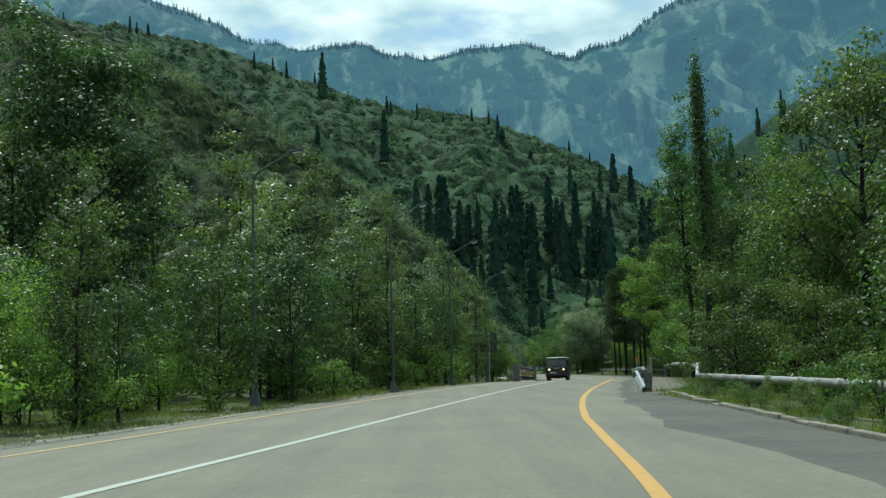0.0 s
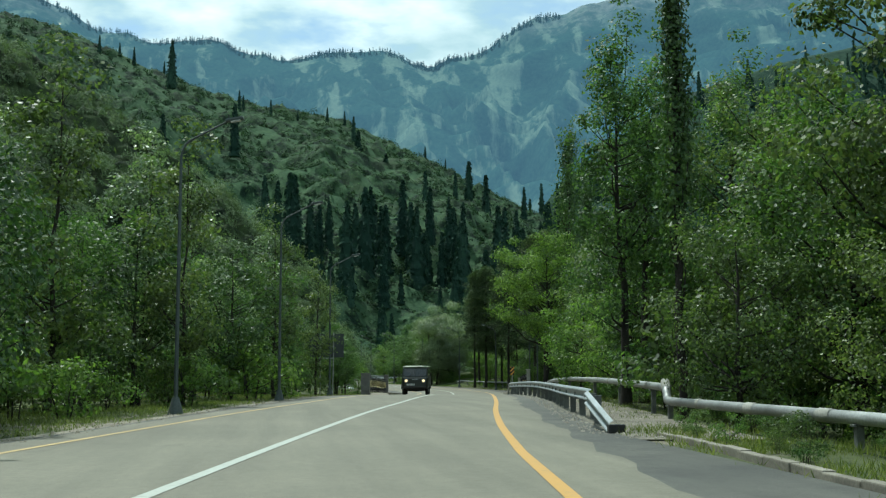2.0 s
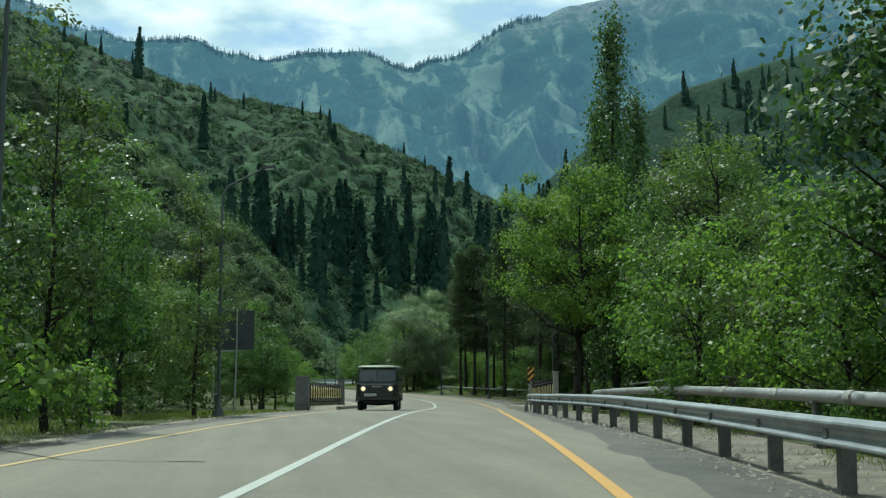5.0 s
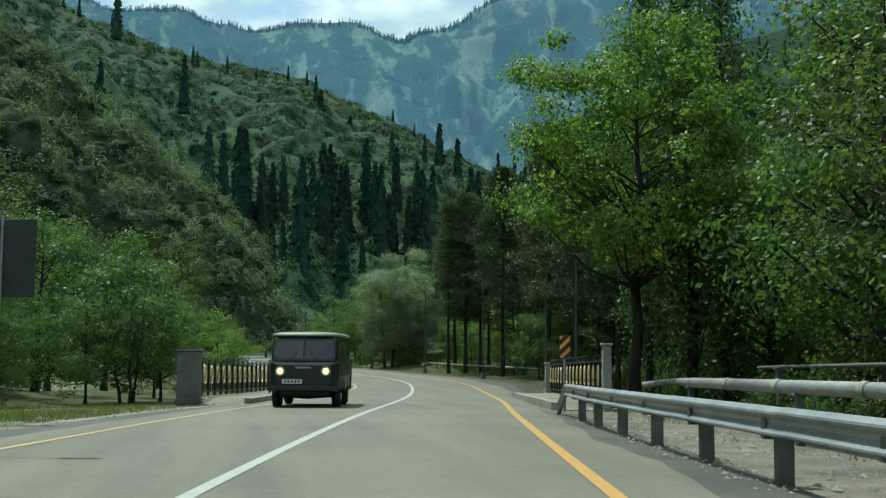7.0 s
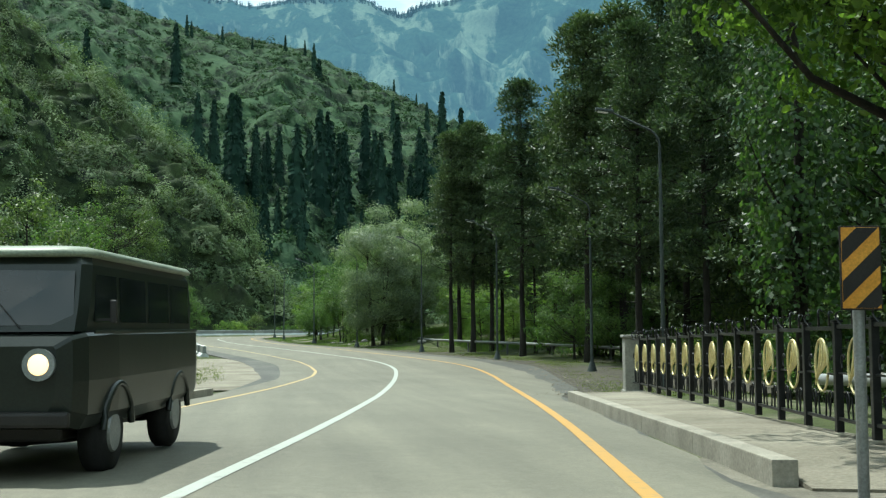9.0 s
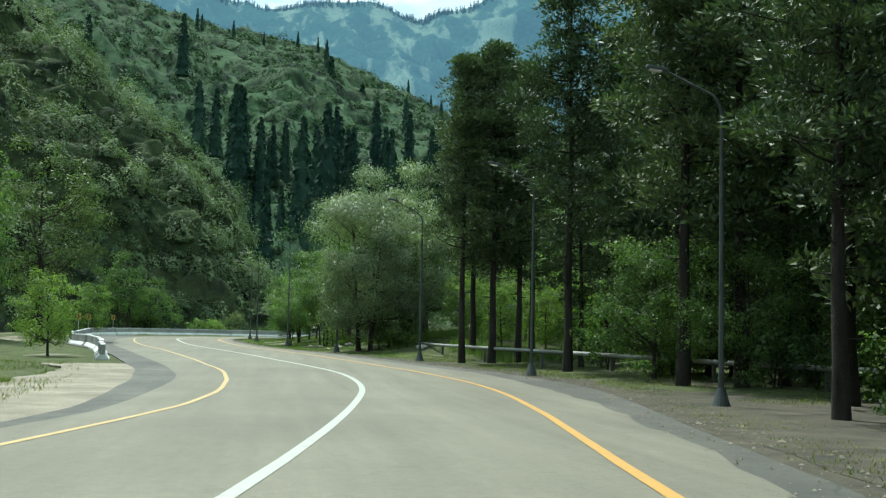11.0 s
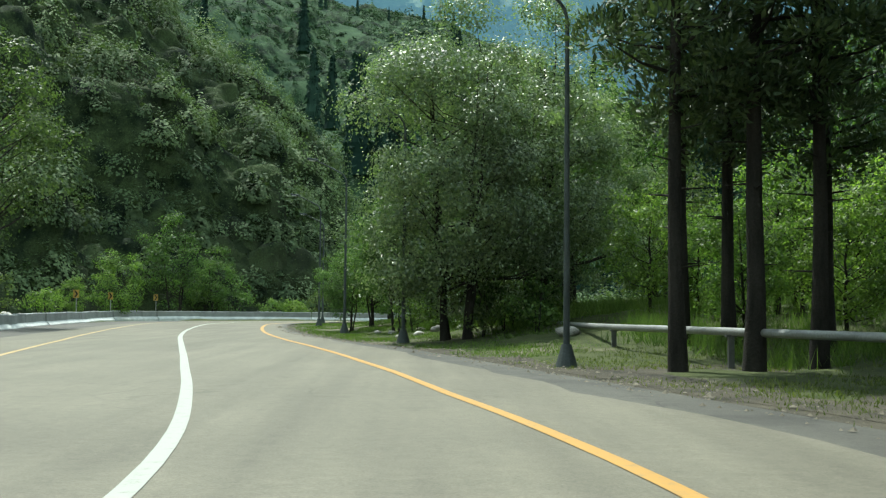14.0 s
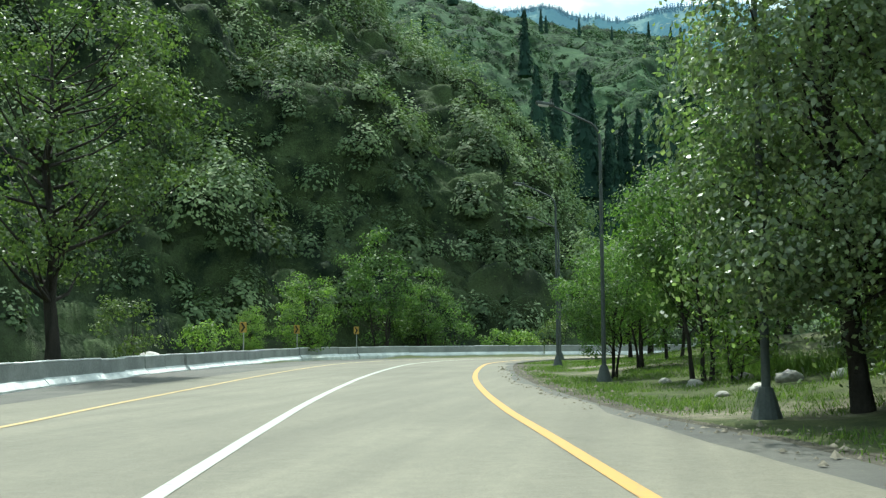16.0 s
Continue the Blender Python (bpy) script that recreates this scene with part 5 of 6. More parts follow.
def build_guard_rail():
    ob = thing("guard_rail", "galvanised steel W-beam guard rail on dark posts", "guard rail")
    line = on_road([(6.72, 39.2), (7.55, 42.2), (8.75, 49.5), (10.55, 59), (12.15, 69), (13.3, 78.3), (14.25, 85), (15.12, 89.8)], 0.5)
    rise = line + np.array([0, 0, 0.435])
    n = len(rise)
    cuts = list(range(0, n - 4, 8)) + [n - 1]  # lapped four-metre lengths
    for a, b in zip(cuts[:-1], cuts[1:]):
        seg = rise[a:b + 1].copy()
        seg[:, 2] += 0.006 * math.sin(a * 1.7)
        np_part("rail_beam", *sweep(W_BEAM, seg, True), "galv", ob)
    def slope_end(p, q):
        return p + (q - p) * np.linspace(0, 1, 5)[:, None]

    foot = slope_end(rise[0], np.array([6.58, 37.0, -0.03]))
    np_part("end_beam", *sweep(W_BEAM, foot[::-1], True), "galv", ob, False, "sloping end length with its foot on the ground")
    e = rise[-1]
    tail = slope_end(e, np.array([15.3, 90.95, e[2] - 0.52]))
    np_part("end_beam", *sweep(W_BEAM, tail, True), "galv", ob, False, "bent-down end length beside the bridge")
    bm = bmesh.new()
    box(bm, (0.15, 0.13, 0.70), (0, 0, 0.25), 0.008)
    box(bm, (0.20, 0.10, 0.18), (-0.10, 0, 0.50), 0.01)
    first = part("post", bm, "post", ob)
    run = 1.2
    s = np.concatenate([[0], np.cumsum(np.linalg.norm(np.diff(line, axis=0), axis=1))])
    k = 0
    while run < s[-1]:
        q = np.array([np.interp(run, s, line[:, c]) for c in range(3)])
        j = min(int(np.searchsorted(s, run)), len(line) - 2)
        h = math.degrees(math.atan2(-(line[j + 1] - line[j - 1])[0], (line[j + 1] - line[j - 1])[1]))
        o = first if k == 0 else new("post", first.data)
        o.parent = ob
        o.matrix_basis = pose(q[0] + 0.15, q[1], q[2], 0.8 * math.sin(k * 2.3), 0.8 * math.cos(k * 1.9), h)
        run += 2.52
        k += 1
    bm = bmesh.new()
    box(bm, (0.3, 0.16, 0.16), (0, 0, 0.08), 0.02)
    part("anchor", bm, "black_iron", ob, "dark steel anchor block").matrix_basis = pose(6.62, 36.95, float(road_z(37)))


build_guard_rail()


def build_pipe(name, pts, radius, mat, label, posts, bands=True):
    """A long pipe on short legs. pts are x, y, height above the road."""
    ob = thing(name, label, "pipe")
    p = np.array(pts, float)
    q = []
    for a, b in zip(p[:-1], p[1:]):
        n = max(2, int(np.linalg.norm(b - a) / 0.8))
        q += [a + (b - a) * t for t in np.linspace(0, 1, n, endpoint=False)]
    q = np.array(q + [p[-1]])
    q[:, 2] += road_z(q[:, 1])
    tube_part("pipe_run", q, np.full(len(q), radius), mat, ob, 16)
    s = np.concatenate([[0], np.cumsum(np.linalg.norm(np.diff(q, axis=0), axis=1))])
    rng = np.random.default_rng(int(abs(p[0, 1]) * 10))
    if bands:
        for r in np.arange(1.5, s[-1], 3.4):
            i = int(np.searchsorted(s, r))
            if i + 1 < len(q):
                a, b = q[i], q[i] + unit(q[i + 1] - q[i]) * rng.uniform(0.15, 0.6)
                tube_part("wrap", np.array([a, (a + b) / 2, b]), np.full(3, radius + 0.012), "concrete", ob, 16, "pale wrapping band")
    for r in posts:
        i = min(int(np.searchsorted(s, r)), len(q) - 1)
        x, y, z = q[i]
        g = float(ground_height(np.array([x]), np.array([y]))[0]) - 0.2
        bm = bmesh.new()
        box(bm, (0.11, 0.11, z - g - radius * 0.7), (x, y, (z + g - radius * 0.7) / 2), 0.01)
        box(bm, (0.2, 0.14, 0.04), (x, y, z - radius - 0.005), 0.008)
        part("leg", bm, "post", ob)
    return ob


build_pipe("gas_pipe", [(7.1, 8, 0.43), (7.75, 16, 0.44), (8.35, 25, 0.43), (9.0, 35, 0.42), (9.62, 42.7, 0.40), (9.68, 43.05, 0.42), (9.72, 43.2, 0.50), (9.74, 43.3, 0.62), (9.80, 43.5, 0.69), (10.0, 44.4, 0.71), (11.6, 52.5, 0.74), (13.0, 61, 0.79), (14.4, 71, 0.82), (15.7, 80, 0.78), (17.2, 87.5, 0.75), (19.6, 95, 0.7), (21.6, 104, 0.5)], 0.098, "pipe", "long weathered grey pipe on low legs beside the road", [4, 14, 24, 34, 38, 46, 54, 63, 72, 81, 90])
build_pipe("gas_pipe", [(30.5, 132, 0.75), (29.2, 140, 0.72), (27.4, 149, 0.70), (25.4, 157, 0.66), (24.27, 163, 0.62), (24.0, 166, 0.6), (23.8, 176, 0.6), (22.5, 186, 0.9)], 0.075, "pipe", "pale pipe on low legs beneath the pines", [2, 8, 14, 20, 26, 32, 38, 46], False)

build_pipe("thin_pipe", [(15.3, 69, 1.12), (16.8, 79, 1.10), (18.6, 87.5, 1.06)], 0.032, "post", "thin dark pipe strung above the larger one", [1, 9, 17], False)


def kerb_run(name, pts, width, height, stone, mat, label, sink=0.1, jitter=0.012, seed=1, joint=0.012):
    """A kerb of separate stones along plan points."""
    rng = np.random.default_rng(seed)
    ob = thing(name, label, "kerb")
    p = on_road(pts, stone)
    first = None
    for a, b in zip(p[:-1], p[1:]):
        d = b - a
        if first is None:
            bm = bmesh.new()
            box(bm, (width, stone - joint, height + sink), (0, 0, (height - sink) / 2), min(0.025, width * 0.12) if joint else 0.012)
            first = part("kerb_stone", bm, mat, ob)
            o = first
        else:
            o = new("kerb_stone", first.data)
            o.parent = ob
        m = (a + b) / 2
        o.matrix_basis = pose(m[0] + rng.normal() * jitter, m[1], m[2] + rng.normal() * jitter, math.degrees(math.atan2(d[2], np.hypot(d[0], d[1]))), rng.normal() * 0.8, math.degrees(math.atan2(-d[0], d[1])))
    return ob


kerb_run("kerb", [(5.0, 3), (5.25, 13.8), (5.6, 19), (6.3, 28), (6.95, 33.5), (7.25, 36.6)], 0.15, 0.07, 0.98, "kerb_old", "low broken concrete kerb beside the patched shoulder", 0.12, 0.013, 2, 0.005)
kerb_run("bridge_kerb", [(15.98, 93.9), (16.36, 96), (17.0, 100), (17.72, 104.5), (18.55, 109.4)], 0.21, 0.19, 3.0, "kerb", "thick pale concrete kerb along the bridge walkway", 0.15, 0.0005, 3, 0.0)
kerb_run("bridge_kerb", [(8.12, 99.2), (8.75, 103.5), (9.7, 109), (10.86, 114.9)], 0.21, 0.19, 3.0, "kerb", "thick pale concrete kerb along the bridge walkway", 0.15, 0.0005, 4, 0.0)


def build_walkway(name, inner, outer, label):
    """A slab between two plan lines, a little below the kerb's top."""
    a, b = on_road(inner, 0.6), on_road(outer, 0.6)
    n = min(len(a), len(b))
    pick = lambda q: np.stack([np.interp(np.linspace(0, 1, n), np.linspace(0, 1, len(q)), q[:, k]) for k in range(3)], -1)
    ramp = np.clip(np.minimum(np.arange(n), np.arange(n)[::-1]) / 3.0, 0, 1)[:, None]  # slopes to the ground at both ends
    a, b = pick(a) + np.array([0, 0, 0.16]) * ramp, pick(b) + np.array([0, 0, 0.18]) * ramp
    v = np.stack([a - [0, 0, 0.25], a, b, b - [0, 0, 0.3]], 1)
    i, j = np.meshgrid(np.arange(n - 1), np.arange(3), indexing="ij")
    f = np.stack([i * 4 + j, i * 4 + j + 1, (i + 1) * 4 + j + 1, (i + 1) * 4 + j], -1).reshape(-1, 4)
    f = np.vstack([f, [[3, 2, 1, 0]], [[n * 4 - 4, n * 4 - 3, n * 4 - 2, n * 4 - 1]]])
    ob = np_part(name, v.reshape(-1, 3), f, "dirt")
    return tagged(ob, label, kind="structure")


build_walkway("pavement_right", [(16.05, 93.6), (17.1, 100), (18.8, 110.2)], [(17.5, 93.0), (18.4, 100), (20.2, 110.2)], "dusty concrete walkway of the bridge")
build_walkway("pavement_left", [(8.0, 99), (9.0, 105), (10.8, 115.2)], [(6.2, 99), (7.3, 105), (9.2, 117.2)], "dusty concrete walkway of the bridge")


# ---- bridge pillars and ornamental fence ----
def build_pillar(x, y, height, turn, label, w=0.37, mat="concrete"):
    ob = thing("bridge_pillar", label, "pillar", "bridge pillars", at_ground(x, y, 0, turn))
    bm = bmesh.new()
    box(bm, (w, w, height + 0.3), (0, 0, height / 2 - 0.15), 0.02)
    part("shaft", bm, mat, ob)
    bm = bmesh.new()
    box(bm, (w + 0.07, w + 0.07, 0.06), (0, 0, height + 0.037), 0.015)
    part("cap", bm, mat, ob)
    bm = bmesh.new()
    box(bm, (w + 0.05, w + 0.05, 0.14), (0, 0, 0.12), 0.02)
    part("plinth", bm, mat, ob)


build_pillar(17.05, 92.86, 1.62, -9, "pale concrete pillar with a flat cap at the bridge end", 0.22)
build_pillar(19.85, 109.0, 1.30, -9, "pale concrete pillar with a flat cap at the bridge end")
build_pillar(6.42, 99.3, 1.55, -9, "wide dark grey pillar with a flat cap, in shade", 0.62, "pillar_dark")
build_pillar(9.39, 116.6, 1.72, -9, "grey concrete pillar with a flat cap, in shade", 0.4, "pillar_dark")


def ring_arrays(cx, cz, a, b, r, n=24, y=0.0):
    t = np.linspace(0, 2 * math.pi, n + 1)
    return tube_arrays(np.stack([cx + a * np.cos(t), np.full(n + 1, y), cz + b * np.sin(t)], -1), np.full(n + 1, r), 6)


def scroll_arrays(x, z, size, turn, r=0.011):
    t = np.linspace(0, 1, 12)
    ang = turn * (0.4 + 4.2 * t)
    rad = size * (1 - 0.75 * t)
    return tube_arrays(np.stack([x + rad * np.sin(ang) * 0.55, 0 * t, z + size * 0.6 - rad * np.cos(ang) * 0.8], -1), np.full(12, r), 5)


def hook_arrays(x, z, tall, side, r=0.012):
    """A bar that rises from the top rail and curls over at its tip."""
    t = np.linspace(0, 1, 11)
    lean = -side * (0.10 * t + 0.05 * np.sin(t * 5.2))
    return tube_arrays(np.stack([x + lean, 0.03 * np.sin(t * 4.0), z + tall * np.sin(t * 2.05) / np.sin(1.57)], -1), np.full(11, r) * (1.15 - 0.4 * t), 5)


def build_fence(p0, p1, count, label):
    """Panels between square posts: rails, a gold oval with fanned strands, and scrolls on the top rail."""
    ob = thing("ornamental_fence", label, "fence")
    a, b = np.array(p0, float), np.array(p1, float)
    step = np.linalg.norm(b - a) / count
    turn = math.degrees(math.atan2(-(b - a)[0], (b - a)[1])) + 90  # panel's x runs along the fence
    bm = bmesh.new()
    box(bm, (0.075, 0.075, 1.32), (0, 0, 0.66 + 0.12), 0.006)
    box(bm, (0.10, 0.10, 0.03), (0, 0, 1.455), 0.005)
    post = part("post", bm, "black_iron", ob).data
    bpy.data.objects.remove(ob.children[0])
    w = step - 0.075
    bm = bmesh.new()
    box(bm, (w, 0.04, 0.05), (0, 0, 1.38), 0.005)
    box(bm, (w, 0.04, 0.04), (0, 0, 0.27), 0.005)
    box(bm, (w * 0.28, 0.025, 0.025), (-w * 0.36, 0, 0.82), 0.003)
    box(bm, (w * 0.28, 0.025, 0.025), (w * 0.36, 0, 0.82), 0.003)
    rails = part("rail_frame", bm, "black_iron", ob).data
    bpy.data.objects.remove(ob.children[0])
    chunks = [hook_arrays(-w * 0.30, 1.39, 0.20, 1), hook_arrays(w * 0.06, 1.39, 0.23, 1), hook_arrays(w * 0.38, 1.39, 0.17, -1)]
    chunks += [scroll_arrays(-w * 0.36, 0.90, 0.14, -1), scroll_arrays(w * 0.36, 0.90, 0.14, 1), scroll_arrays(-w * 0.3, 0.40, 0.2, 1), scroll_arrays(w * 0.3, 0.40, 0.2, -1)]
    for x in (-0.22, -0.1, 0.1, 0.22):
        chunks.append(tube_arrays(np.array([[x, 0, 0.27], [x * 1.1, 0, 0.4], [x * 1.25, 0, 0.56]]), [0.01, 0.01, 0.01], 5))
    scrolls = [np_mesh("scroll", *c, "black_iron", True) for c in chunks]
    chunks = [ring_arrays(0, 0.92, 0.20, 0.33, 0.014)]
    for k in range(4):  # strands hang from the top of the oval, bow out as a crescent and cross to its foot
        t = np.linspace(0, 1, 11)
        x = (0.215 - 0.062 * k) * np.sin(t * 3.14) ** 0.8 - 0.19 * t ** 1.6
        z = 1.24 - (0.46 + 0.04 * k) * t
        chunks.append(tube_arrays(np.stack([-x, np.full(11, -0.012 + 0.008 * k), z], -1), 0.006 + 0.009 * np.sin(t * 3.14), 6))
    gold = np_mesh("gold_ornament", *join_arrays(chunks), "gold", True)
    for i in range(count + 1):
        q = a + (b - a) * i / count
        m = pose(q[0], q[1], float(road_z(q[1])) + 0.12, 0, 0, turn) @ Matrix.Diagonal((1, 1, 0.82, 1))
        if 0 < i < count:
            o = new("post", post)
            o.parent, o.matrix_basis = ob, m
        if i < count:
            c = a + (b - a) * (i + 0.5) / count
            m = pose(c[0], c[1], float(road_z(c[1])) + 0.12, 0, 0, turn) @ Matrix.Diagonal((1, 1, 0.82, 1))
            o = new("rail_frame", rails)
            o.parent, o.matrix_basis = ob, m
            g = new("gold_ornament", gold)
            g.parent = o
            for s in scrolls:
                new("scroll", s).parent = o


build_fence((17.1, 93.1), (19.8, 108.8), 16, "black iron fence with gold oval ornaments along the bridge")
build_fence((6.55, 99.7), (9.35, 116.3), 17, "black iron fence with gold oval ornaments along the bridge")


# ---- signs ----
def build_hazard_sign(x, y, turn):
    ob = thing("hazard_sign", "upright marker sign with orange and black diagonal stripes", "sign", "", at_ground(x, y, 0, turn))
    tube_part("pole", [(0, 0.03, -0.3), (0, 0.03, 1.0), (0, 0.03, 1.84)], [0.038] * 3, "sign_back", ob, 10)
    bm = bmesh.new()
    box(bm, (0.28, 0.014, 0.56), (0, -0.03, 1.58), 0.006)
    board = part("board", bm, "sign_black", ob, "black-edged board")
    bm = bmesh.new()
    box(bm, (0.256, 0.006, 0.536), (0, -0.038, 1.58), 0.002)
    part("face", bm, "sign_orange", board, "orange reflective face")
    w, lo, hi = 0.127, 1.314, 1.846
    for c in (1.097, 1.353, 1.61):
        quad = [(-w, c), (w, c + 0.243), (w, c + 0.383), (-w, c + 0.14)]
        bm = bmesh.new()
        poly = quad
        for edge, keep in ((lo, 1), (hi, -1)):  # trims the stripe to the board
            outp = []
            for i, p in enumerate(poly):
                q = poly[(i + 1) % len(poly)]
                pi, qi = (p[1] - edge) * keep >= 0, (q[1] - edge) * keep >= 0
                if pi:
                    outp.append(p)
                if pi != qi:
                    t = (edge - p[1]) / (q[1] - p[1])
                    outp.append((p[0] + (q[0] - p[0]) * t, edge))
            poly = outp
        if len(poly) >= 3:
            bm.faces.new([bm.verts.new((a, -0.0435, b)) for a, b in poly])
            part("stripe", bm, "sign_black", board, "black diagonal stripe")


build_hazard_sign(15.86, 92.5, -8)


def build_chevron(x, y, turn):
    ob = thing("chevron_sign", "small bend marker sign with a black arrow on orange", "sign", "bend markers", at_ground(x, y, 0, turn))
    tube_part("pole", [(0, 0.02, -0.3), (0, 0.02, 1.95)], [0.03, 0.03], "sign_back", ob, 8)
    bm = bmesh.new()
    box(bm, (0.42, 0.012, 0.5), (0, -0.02, 1.72), 0.005)
    board = part("board", bm, "sign_faded", ob)
    bm = bmesh.new()
    for s in (1, -1):
        bm.faces.new([bm.verts.new((a, -0.029, 1.72 + s * b)) for a, b in ((-0.14, 0.2), (-0.02, 0.2), (0.14, 0.0), (0.02, 0.0))])
    part("arrow", bm, "sign_black", board, "black arrow")


for x, y in ((-1.0, 206.2), (-1.95, 217.7), (-1.06, 228)):
    build_chevron(x, y, -20)


def build_board(x, y, turn):
    ob = thing("road_board", "dark information board on two thin legs, seen from behind", "sign", "", at_ground(x, y, -0.05, turn))
    for s in (-0.42, 0.42):
        tube_part("leg", [(s * 0.9, 0, -0.2), (s, 0, 2.4), (s, 0, 3.9)], [0.03] * 3, "sign_back", ob, 8)
    bm = bmesh.new()
    box(bm, (0.92, 0.03, 0.05), (0, 0, 2.33), 0.006)
    part("crossbar", bm, "galv", ob)
    bm = bmesh.new()
    box(bm, (2.1, 0.03, 1.45), (0, 0.05, 3.1), 0.008)
    part("panel", bm, "board_back", ob)


build_board(3.2, 87.4, -10)


# ---- street lamps ----
def build_lamp(x, y, turn, height=8.1, first=None):
    m = pose(x, y, float(ground_height(np.array([x]), np.array([y]))[0]), 0, 0, turn)
    if first:
        return copy_thing(first, m)
    ob = thing("street_lamp", "grey steel street lamp with a curved arm over the road", "street lamp", "street lamps", m)
    tube_part("pole", [(0, 0, 0.3), (0, 0, 2.5), (0, 0, 5), (0, 0, height - 1.1)], [0.062, 0.055, 0.048, 0.040], "lamp_post", ob, 12)
    t = np.linspace(0, 1, 14)
    bend = np.minimum(t / 0.35, 1) * math.pi * 0.41
    arm = np.stack([0.42 * (1 - np.cos(bend)), 0 * t, height - 1.1 + 0.55 * np.sin(bend)], -1)
    arm += np.maximum(t - 0.35, 0)[:, None] / 0.65 * np.array([0.98, 0, 0.50])
    tube_part("arm", arm, 0.034 - 0.010 * t, "lamp_post", ob, 10)
    bm = bmesh.new()
    bmesh.ops.create_cone(bm, cap_ends=True, segments=14, radius1=0.24, radius2=0.09, depth=0.55, matrix=Matrix.Translation((0, 0, 0.2)))
    part("base_cone", bm, "lamp_post", ob, "flared conical base")
    e = arm[-1]
    bm = bmesh.new()
    box(bm, (0.50, 0.18, 0.1), (e[0] + 0.18, 0, e[2] + 0.05), 0.04, Matrix.Rotation(radians(-9), 4, "Y"))
    head = part("lamp_head", bm, "lamp_post", ob)
    bm = bmesh.new()
    box(bm, (0.28, 0.14, 0.05), (e[0] + 0.22, 0, e[2] + 0.0), 0.02, Matrix.Rotation(radians(-9), 4, "Y"))
    part("glass", bm, "plate", head)
    bm = bmesh.new()
    bmesh.ops.create_cone(bm, cap_ends=True, segments=8, radius1=0.03, radius2=0.012, depth=0.12, matrix=Matrix.Translation((e[0] + 0.02, 0, e[2] + 0.13)))
    part("sensor", bm, "black_iron", head)
    return ob


LAMP = build_lamp(-5.94, 35.75, -10)
for x, y in ((-2.14, 48.6), (0.5, 63.6), (3.2, 82.2)):
    build_lamp(x, y, -10, first=LAMP)
for x, y, a in ((22.4, 114, 172), (25.05, 129.4, 176), (24.4, 144.7, 186), (22.17, 157.8, 192), (19.09, 171, 192), (16.5, 185.4, 190), (14.18, 200.8, 185), (13.4, 213.5, 170)):
    build_lamp(x, y, a, first=LAMP).scale = (1, 1, 0.92)


# ---- concrete barrier on the outside of the bend ----
def build_barrier():
    ob = thing("concrete_barrier", "low concrete barrier of separate blocks with a whitened foot", "barrier")
    p = on_road([(8.6, 153), (7.3, 162), (5.0, 173.5), (3.3, 179.2), (2.7, 181.8), (1.0, 192), (-0.2, 203), (-1.4, 214), (-1.6, 222), (0.6, 229), (6, 232.3), (14, 232.6), (28, 233.2), (46, 234)], 2.4)
    rng = np.random.default_rng(3)
    bm = bmesh.new()
    prof = [(-0.11, 0.22), (-0.095, 0.59), (-0.07, 0.62), (0.07, 0.62), (0.095, 0.59), (0.11, 0.22)]
    a = [bm.verts.new((x, -1.185, z)) for x, z in prof]
    b = [bm.verts.new((x, 1.185, z)) for x, z in prof]
    bm.faces.new(a[::-1])
    bm.faces.new(b)
    for i in range(len(prof)):
        j = (i + 1) % len(prof)
        bm.faces.new((a[i], a[j], b[j], b[i]))
    wall = part("block", bm, "barrier_wall", ob)
    bm = bmesh.new()
    prof = [(-0.28, -0.15), (-0.28, 0.05), (-0.12, 0.22), (0.12, 0.22), (0.28, 0.05), (0.28, -0.15)]
    a = [bm.verts.new((x, -1.185, z)) for x, z in prof]
    b = [bm.verts.new((x, 1.185, z)) for x, z in prof]
    bm.faces.new(a[::-1])
    bm.faces.new(b)
    for i in range(len(prof)):
        j = (i + 1) % len(prof)
        bm.faces.new((a[i], a[j], b[j], b[i]))
    foot = part("foot", bm, "whitewash", wall, "white-painted sloping foot")
    bm = bmesh.new()
    box(bm, (0.19, 2.34, 0.035), (0, 0, 0.628), 0.008)
    edge = part("top_edge", bm, "whitewash", wall, "whitened top edge")
    for k, (q, r) in enumerate(zip(p[:-1], p[1:])):
        d, m = r - q, (q + r) / 2
        t = pose(m[0] + rng.normal() * 0.03, m[1], m[2] + rng.normal() * 0.012, math.degrees(math.atan2(d[2], np.hypot(d[0], d[1]))), rng.normal() * 0.7, math.degrees(math.atan2(-d[0], d[1])) + rng.normal() * 0.6)
        if k == 0:
            wall.matrix_basis = t
        else:
            o = new("block", wall.data)
            o.parent, o.matrix_basis = ob, t
            f = new("foot", foot.data)
            f.parent = o
            tagged(f, "white-painted sloping foot")
            e = new("top_edge", edge.data)
            e.parent = o
            tagged(e, "whitened top edge")


MAT["barrier_wall"] = surface("barrier_concrete", (0.17, 0.18, 0.17), (0.28, 0.295, 0.275), 0.8, 20, 0.9, 0, 0.4, 0.01)
MAT["whitewash"] = surface("worn_whitewash", (0.42, 0.44, 0.43), (0.68, 0.70, 0.68), 1.6, 25, 0.85, 0, 0.3, 0.01)
build_barrier()


